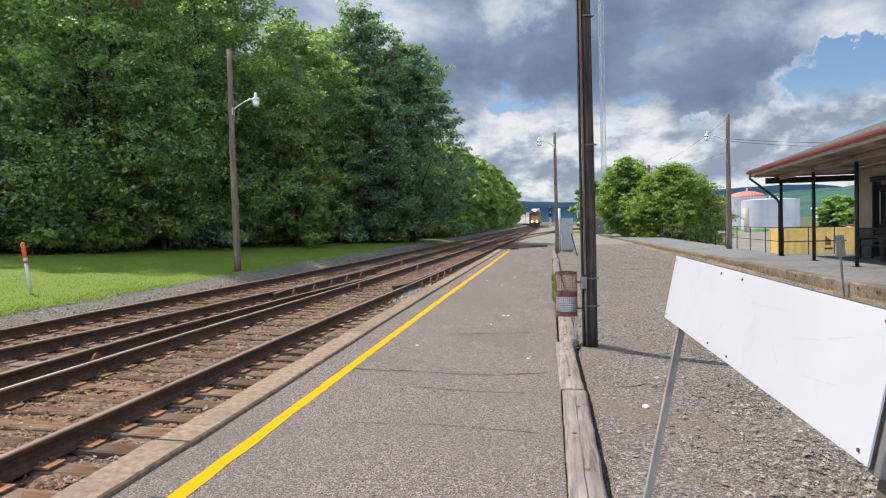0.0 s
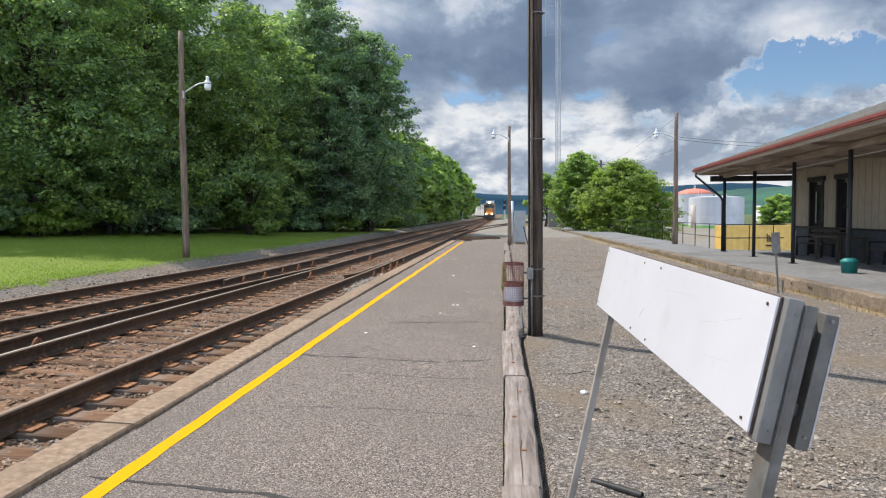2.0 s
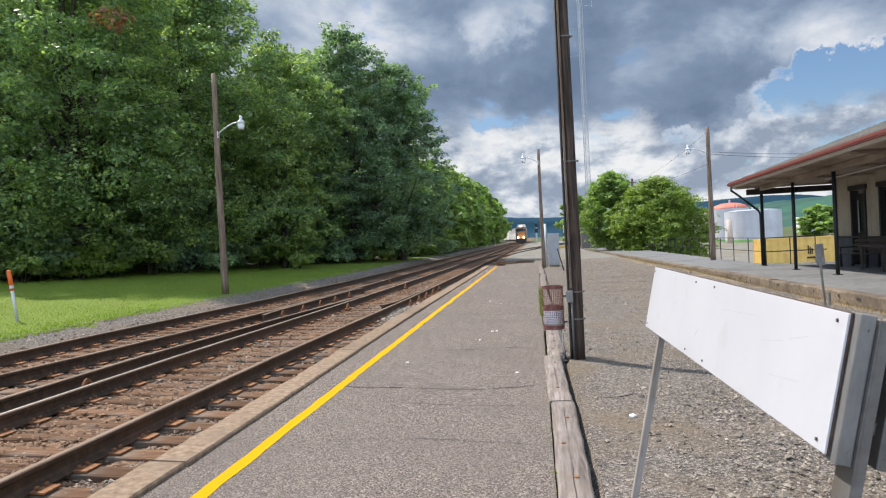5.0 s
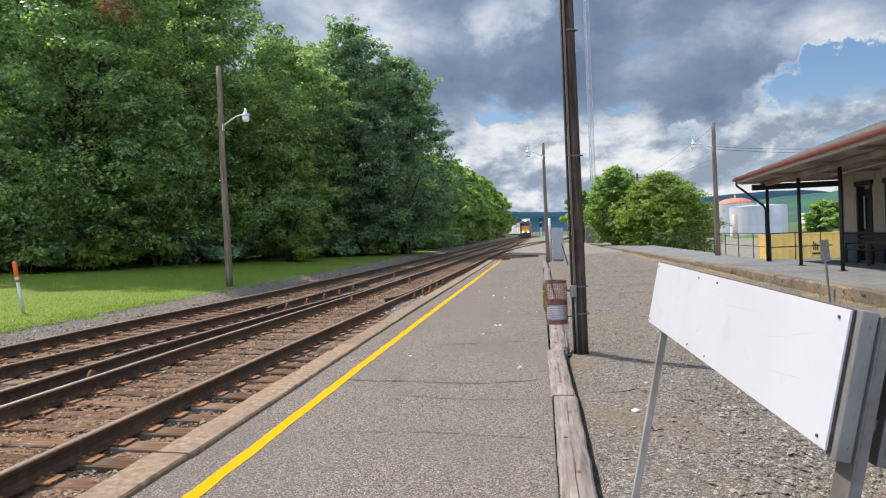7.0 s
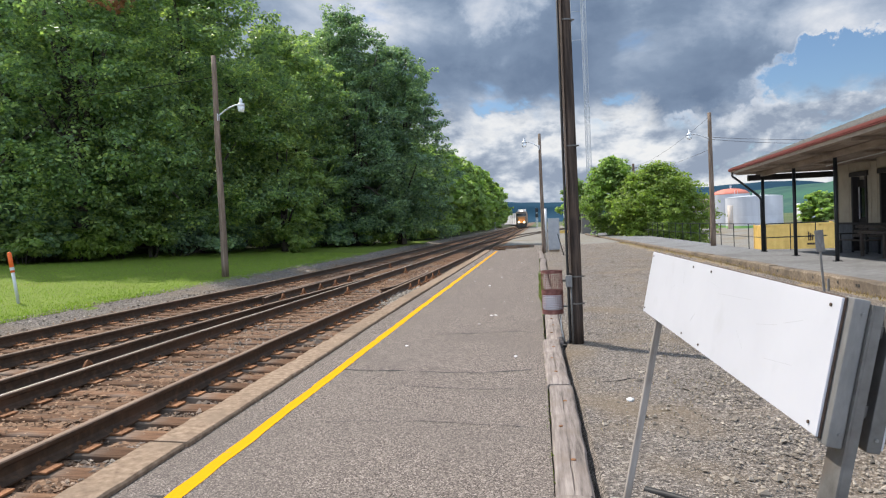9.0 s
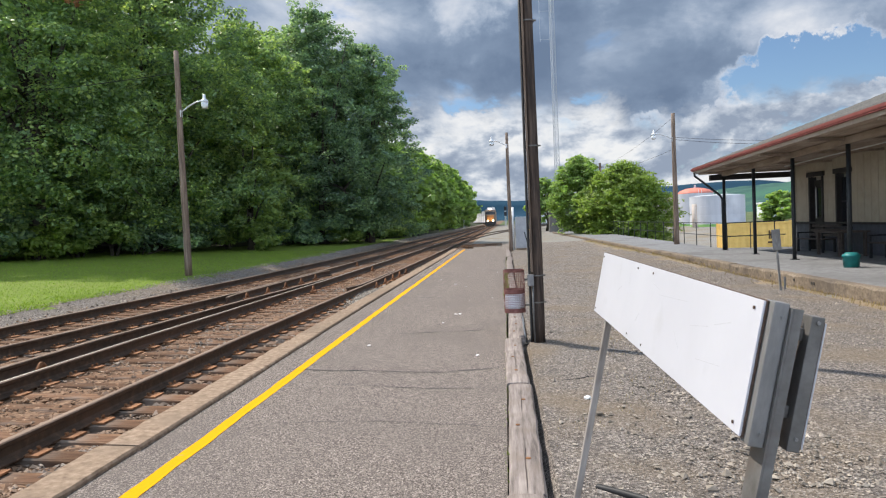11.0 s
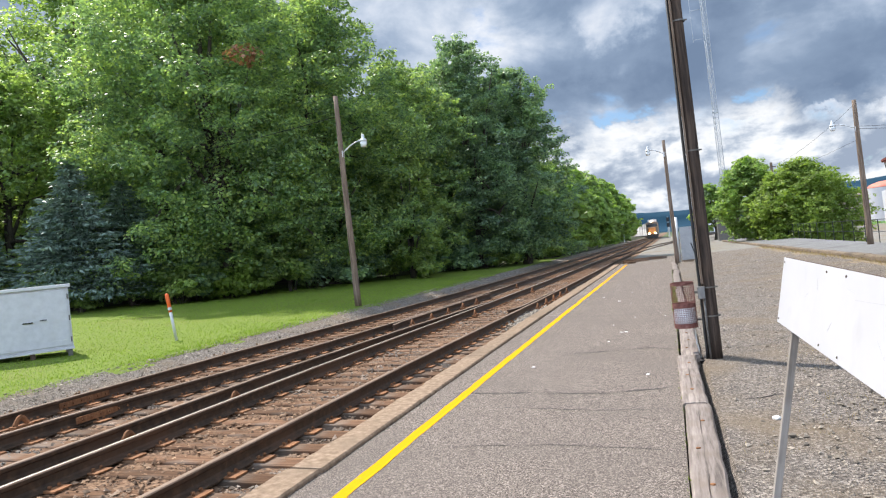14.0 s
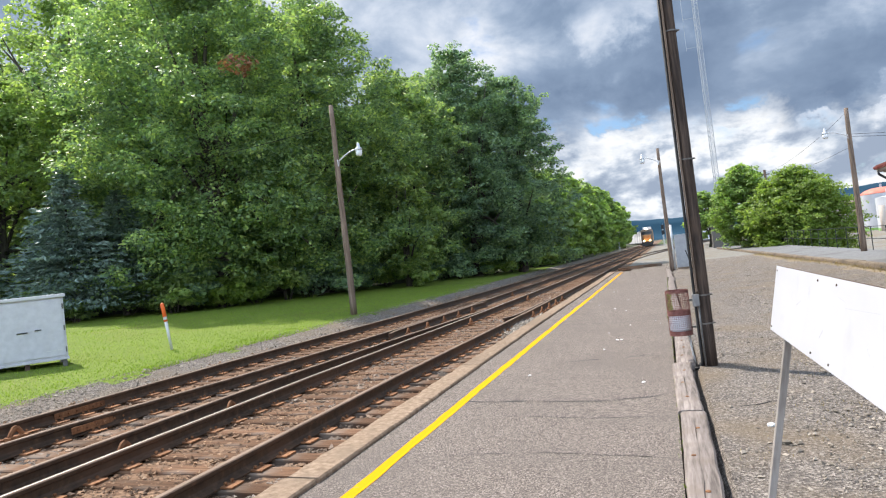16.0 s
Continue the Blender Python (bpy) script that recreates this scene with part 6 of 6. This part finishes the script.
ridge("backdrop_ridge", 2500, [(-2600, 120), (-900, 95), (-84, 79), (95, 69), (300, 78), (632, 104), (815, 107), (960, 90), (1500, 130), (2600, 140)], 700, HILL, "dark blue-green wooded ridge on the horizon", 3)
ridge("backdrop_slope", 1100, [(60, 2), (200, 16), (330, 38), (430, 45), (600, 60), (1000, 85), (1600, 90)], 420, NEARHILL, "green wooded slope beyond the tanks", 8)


# ---- trees ----
def leaf_cloud(centres, radii, counts, size, rg, flat=0.62):
    """Leaves of a crown: four-cornered blades strewn over many sprays, lying like shingles on top of them."""
    P, Nn = [], []
    for c, r, k in zip(centres, radii, counts):
        d = rg.normal(0, 1, (k, 3)); d /= np.linalg.norm(d, axis=1)[:, None]
        d[:, 2] = np.abs(d[:, 2]) * np.where(rg.random(k) < 0.8, 1, -0.6)
        rad = r * (0.45 + 0.65 * rg.random(k) ** 0.7)
        P.append(np.asarray(c) + d * rad[:, None] * np.array((1, 1, flat)))
        Nn.append(d * 0.7 + np.array((0, 0, 0.75)) + rg.normal(0, 0.45, (k, 3)))
    P, Nn = np.concatenate(P), np.concatenate(Nn)
    Nn /= np.linalg.norm(Nn, axis=1)[:, None]
    k = len(P)
    u = np.cross(Nn, rg.normal(0, 1, (k, 3))); u /= np.linalg.norm(u, axis=1)[:, None]
    w = np.cross(Nn, u)
    s = size * rg.uniform(0.6, 1.35, k)[:, None]
    bend = Nn * s * 0.16
    V = np.stack((P - u * s, P - w * s * 0.75 - bend * 0.5, P + u * s, P + w * s * 0.75 - bend * 0.5), 1).reshape(-1, 3)
    F = np.arange(k * 4).reshape(-1, 4)
    return V, F


def leaf_mesh(name, V, F, mat, parent, label=""):
    me = bpy.data.meshes.new(name)
    me.from_pydata(V.tolist(), [], F.tolist())
    me.materials.append(mat)
    ob = new(name, me)
    ob.parent = parent
    return tagged(ob, label)


def crown_shape(rg, height, low, radius, clumps):
    """Sprays gathered on boughs over an uneven egg-shaped crown; dark hollows stay between the boughs."""
    C, R = [], []
    boughs = max(14, int(clumps * 0.30))
    for k in range(boughs):
        t = ((k + rg.random()) / boughs) ** 0.9
        z = low + (height - low) * t
        env = radius * max(0.12, math.sin(math.pi * min(1, 0.16 + 0.84 * t)) ** 0.62)
        a = k * 2.39996 + rg.normal(0, 0.35)
        lobes = 1 + 0.16 * math.sin(a * 3 + z * 0.7) + 0.10 * math.sin(a * 5 - z)
        r = env * lobes * rg.uniform(0.72, 0.98)
        c = np.array((r * math.cos(a), r * math.sin(a), z))
        br = radius * rg.uniform(0.22, 0.36) * (1 - 0.3 * t)
        for q in range(int(rg.integers(9, 15))):
            d = rg.normal(0, 1, 3); d /= np.linalg.norm(d)
            d[2] = abs(d[2]) if rg.random() < 0.7 else -0.5 * abs(d[2])
            p = c + d * br * rg.uniform(0.55, 1.15) * np.array((1.05, 1.05, 0.75))
            C.append(tuple(p))
            R.append(br * rg.uniform(0.26, 0.50))
    # the inner crown, seen only through the hollows
    for k in range(boughs):
        t = rg.random()
        z = low + (height - low) * t * 0.93
        env = radius * max(0.12, math.sin(math.pi * min(1, 0.16 + 0.84 * t)) ** 0.62)
        a, r = rg.uniform(0, 6.283), env * 0.62 * rg.random() ** 0.5
        C.append((r * math.cos(a), r * math.sin(a), z))
        R.append(radius * rg.uniform(0.16, 0.26))
    return C, R


def tree(x, y, height, radius, mat, label, seed, low=0.12, size=0.115, leaves=36000, clumps=150, group="trees along the woods", trunk=True):
    rg = np.random.default_rng(seed)
    z0 = ground_height(x, y)
    t = thing("tree", label, "tree", pose(x, y, z0), group=group)
    C, R = crown_shape(rg, height - radius * 0.12, height * low, radius, int(clumps * 1.75))
    if trunk:
        bm = bmesh.new()
        pts = [(0.15 * math.sin(k), 0.12 * math.cos(k * 1.7), height * 0.8 * k / 6) for k in range(7)]
        r0 = 0.022 * height
        tube(bm, pts, [r0 * (1.25 if k == 0 else 1 - 0.13 * k) for k in range(7)], 9)
        for k in range(14):
            c = C[int(rg.integers(len(C)))]
            q = int(rg.integers(1, 5))
            s = Vector(pts[q])
            e = Vector(c)
            mid = (s + e) / 2 + Vector((0, 0, 0.4))
            tube(bm, [s, mid, e], [r0 * 0.42, r0 * 0.25, r0 * 0.06], 5)
        part("trunk", bm, BARK, t, "grey-brown trunk and limbs", smooth=True)
    wts = np.array(R) ** 2
    counts = np.maximum(4, (leaves * wts / wts.sum()).astype(int))
    V, F = leaf_cloud(C, R, counts, size, rg)
    leaf_mesh("crown", V, F, mat, t)
    return t


LB = "tall leafy green maple at the edge of the woods"
LD = "tall dense dark green maple at the edge of the woods"
# front of the woods, from the left to where it meets the tracks
tree(-43, 27, 11, 5.5, LEAF_LIGHT, "tall light green tree at the edge of the woods", 101, size=0.135)
tree(-40, 40, 24, 6.5, LEAF_LIGHT, "tall light green tree at the edge of the woods", 102, size=0.135)
tree(-32.5, 27.5, 13, 4.2, LEAF_LIGHT, "light green leafy tree behind the spruces", 103, leaves=32000)
tree(-29.5, 36, 21, 6.5, LEAF_WOOD, LB, 104, size=0.14, leaves=42000)
big_maple = tree(-21.6, 30.6, 18.4, 6.3, LEAF_WOOD, LB, 105, low=0.06, leaves=112000, clumps=230, size=0.09)
tree(-19.5, 38.5, 18.5, 6.0, LEAF_WOOD, LB, 106, low=0.06, leaves=90000, clumps=200, size=0.098)
tree(-17.3, 46.5, 15.5, 4.6, LEAF_WOOD, LB, 107, low=0.06, leaves=54000, size=0.105)
tree(-13.8, 52.0, 17.8, 5.0, LEAF_DEEP, LD, 108, low=0.05, leaves=80000, clumps=200, size=0.102)
tree(-10.9, 55.5, 16.0, 4.5, LEAF_DEEP, LD, 109, low=0.05, leaves=66000, clumps=190, size=0.102)
tree(-18.5, 58, 18, 5.5, LEAF_WOOD, LB, 110, size=0.14)
tree(-27, 45, 21, 6.5, LEAF_WOOD, LB, 111, size=0.17, leaves=26000)
tree(-38, 44, 23, 7, LEAF_LIGHT, "tall light green tree at the edge of the woods", 112, size=0.17, leaves=26000)
tree(-48, 36, 17, 6.5, LEAF_LIGHT, "tall light green tree at the edge of the woods", 113, size=0.17, leaves=26000)
tree(-34.5, 22.5, 11, 4.0, LEAF_LIGHT, "light green leafy tree behind the spruces", 114, low=0.05, leaves=32000)
rg = np.random.default_rng(9)
V, F = leaf_cloud([(5.3, -4.6, 10.3)], [0.85], [170], 0.10, rg)
leaf_mesh("withered_spray", V, F, LEAF_RED, big_maple, "rust-red withered leaves")
# dense woods behind
rnd = random.Random(77)
for k in range(22):
    x, y = -20 - 2.6 * k + rnd.uniform(-1, 1), 62 - 1.7 * k + rnd.uniform(-2, 2)
    tree(x - 8, y, rnd.uniform(15, 20), 6.5, LEAF_WOOD, "leafy green tree deep in the woods", 600 + k, low=0.0, size=0.42, leaves=4200, clumps=90, group="trees deep in the woods", trunk=k % 3 == 0)
# farther trees beside the tracks
FARL = "leafy light green tree beside the distant tracks"
k = 0
for x, y, h, r in ((-13.5, 72, 10.5, 4.2), (-13, 82, 10.5, 4.2), (-14, 93, 12, 4.8), (-13, 105, 12, 4.8), (-13.8, 118, 13, 5), (-13.5, 132, 13, 5), (-13.5, 148, 13.5, 5.5), (-14, 168, 13.5, 6), (-15, 192, 14, 7), (-18, 222, 14, 8), (-24, 262, 14, 9), (-20, 76, 15, 5), (-20, 96, 15, 6)):
    k += 1
    tree(x, y, h, r, LEAF_FAR, FARL, 200 + k, low=0.04, size=0.30 + 0.0016 * y, leaves=11000, clumps=170, group="trees beside the distant tracks", trunk=k < 4)
# trees beyond the far platform
YG = "rounded sunlit yellow-green tree behind the railing"
tree(10.3, 60, 7.5, 3.7, LEAF_YELLOW, YG, 301, low=0.0, size=0.09, leaves=76000, clumps=520, group="trees behind the railing")
tree(6.9, 63, 7.3, 2.5, LEAF_FAR, "rounded green tree behind the railing", 302, low=0.06, size=0.095, leaves=40000, clumps=300, group="trees behind the railing")
tree(5.6, 92, 7.0, 2.6, LEAF_FAR, "rounded green tree behind the platform end", 303, low=0.12, size=0.2, leaves=7000, clumps=60, group="trees behind the railing")
k = 0
for x, y, h, r in ((58, 150, 6, 4.2), (67, 150, 7.5, 5), (88, 170, 12, 7), (98, 172, 14, 8), (46, 190, 7, 6), (110, 190, 14, 9)):
    k += 1
    tree(x, y, h, r, LEAF_FAR, "distant rounded green tree near the warehouse", 400 + k, low=0.03, size=0.5, leaves=3500, clumps=50, group="distant trees", trunk=False)


def shrub(x, y, h, r, mat, label, seed, leaves=4000, size=0.1):
    rg = np.random.default_rng(seed)
    s = thing("shrub", label, "shrub", pose(x, y, ground_height(x, y)), group="undergrowth along the woods")
    C = [(rg.normal(0, r * 0.5), rg.normal(0, r * 0.4), h * (0.15 + 0.65 * rg.random())) for k in range(26)]
    R = [r * rg.uniform(0.22, 0.4) for k in C]
    V, F = leaf_cloud(C, R, [leaves // 26] * 26, size, rg)
    V[:, 2] = np.maximum(V[:, 2], 0.01)
    leaf_mesh("foliage", V, F, mat, s)
    bm = bmesh.new()
    for k in range(5):
        c = C[k]
        tube(bm, [(c[0] * 0.2, c[1] * 0.2, -0.02), (c[0] * 0.6, c[1] * 0.6, c[2] * 0.6), c], [0.03, 0.02, 0.008], 5)
    part("stem", bm, BARK, s)
    return s


rnd = random.Random(31)
SH = "leafy undergrowth shrub at the edge of the woods"
front = [(-36, 17), (-31, 20.5), (-28.3, 23), (-26, 24.5), (-23.6, 26.3), (-21.5, 28.2), (-19.5, 31), (-18.2, 34), (-17.2, 37.5), (-16.3, 41), (-15.2, 45), (-13.4, 48.5), (-12.2, 52), (-11.3, 56), (-10.9, 60), (-10.6, 65), (-10.5, 70), (-10.3, 78), (-10.4, 88)]
for k, (x, y) in enumerate(front):
    dark = 4 < k < 12
    shrub(x - 0.8, y + 0.6, rnd.uniform(1.6, 3.0), rnd.uniform(1.6, 2.3), LEAF_DEEP if dark and k % 3 else (LEAF_LIGHT if k % 3 == 0 else LEAF_WOOD), SH, 500 + k, 5200, 0.11)
shrub(-19.4, 33, 5.2, 1.9, LEAF_LIGHT, "light green young maple in front of the woods", 540, 6000, 0.12)
tree(-15.3, 40.8, 8.2, 2.5, LEAF_LIGHT, "light green young maple in front of the dark woods", 545, low=0.05, leaves=16000, clumps=60, size=0.12)
shrub(-21.9, 27.3, 2.3, 1.7, LEAF_LIGHT, "light green bush at the edge of the lawn", 542, 4500, 0.1)
shrub(-20.6, 29.3, 1.7, 1.5, LEAF_YELLOW, "light green bush at the edge of the lawn", 543, 4000, 0.1)
shrub(-23.0, 28.6, 3.4, 1.5, LEAF_LIGHT, "light green young maple in front of the woods", 541, 4500, 0.11)


def spruce(x, y, height, radius, mat, label, seed):
    """Tiered branches of needle sprays round a straight stem."""
    rg = np.random.default_rng(seed)
    s = thing("spruce_tree", label, "spruce", pose(x, y, ground_height(x, y)), group="spruces on the lawn")
    part("trunk", Tube([(0, 0, 0), (0, 0, height * 0.95)], [0.11, 0.02], 8), BARK, s)
    P, D = [], []
    tiers = int(height / 0.27)
    for t in range(tiers):
        z = 0.9 + (height - 1.0) * t / tiers
        reach = radius * (1 - (z / height) ** 1.15) + 0.12
        for b in range(int(9 + 6 * reach)):
            a = rg.uniform(0, 6.283)
            ln = reach * rg.uniform(0.65, 1.08)
            for q in range(int(5 + ln * 16)):
                f = rg.random() ** 0.7
                side = rg.normal(0, 0.13 * (0.4 + ln * 0.5))
                P.append((math.cos(a) * ln * f - math.sin(a) * side, math.sin(a) * ln * f + math.cos(a) * side, z - 0.24 * ln * f + 0.14 * ln * f * f + rg.normal(0, 0.05)))
                D.append((math.cos(a) + rg.normal(0, 0.4), math.sin(a) + rg.normal(0, 0.4), -0.1 + rg.normal(0, 0.3)))
    P, D = np.array(P), np.array(D)
    D /= np.linalg.norm(D, axis=1)[:, None]
    w = np.cross(D, rg.normal(0, 1, D.shape)); w /= np.linalg.norm(w, axis=1)[:, None]
    ln = rg.uniform(0.09, 0.19, len(P))[:, None]
    V = np.stack((P - D * ln, P - w * ln * 0.28, P + D * ln, P + w * ln * 0.28), 1).reshape(-1, 3)
    leaf_mesh("needles", V, np.arange(len(P) * 4).reshape(-1, 4), mat, s)
    return s


spruce(-25.3, 24.8, 7.2, 3.9, NEEDLE, "blue-grey spruce at the edge of the lawn", 61)
spruce(-24.6, 27.2, 6.3, 3.3, NEEDLE_DARK, "dark grey-green spruce at the edge of the lawn", 62)
spruce(-29.0, 22.6, 6.0, 2.6, NEEDLE_DARK, "dark grey-green spruce at the edge of the lawn", 63)
shrub(-24.6, 24.0, 1.1, 0.9, LEAF_LIGHT, "small light green bush on the lawn below the spruce", 551, 2500, 0.07)
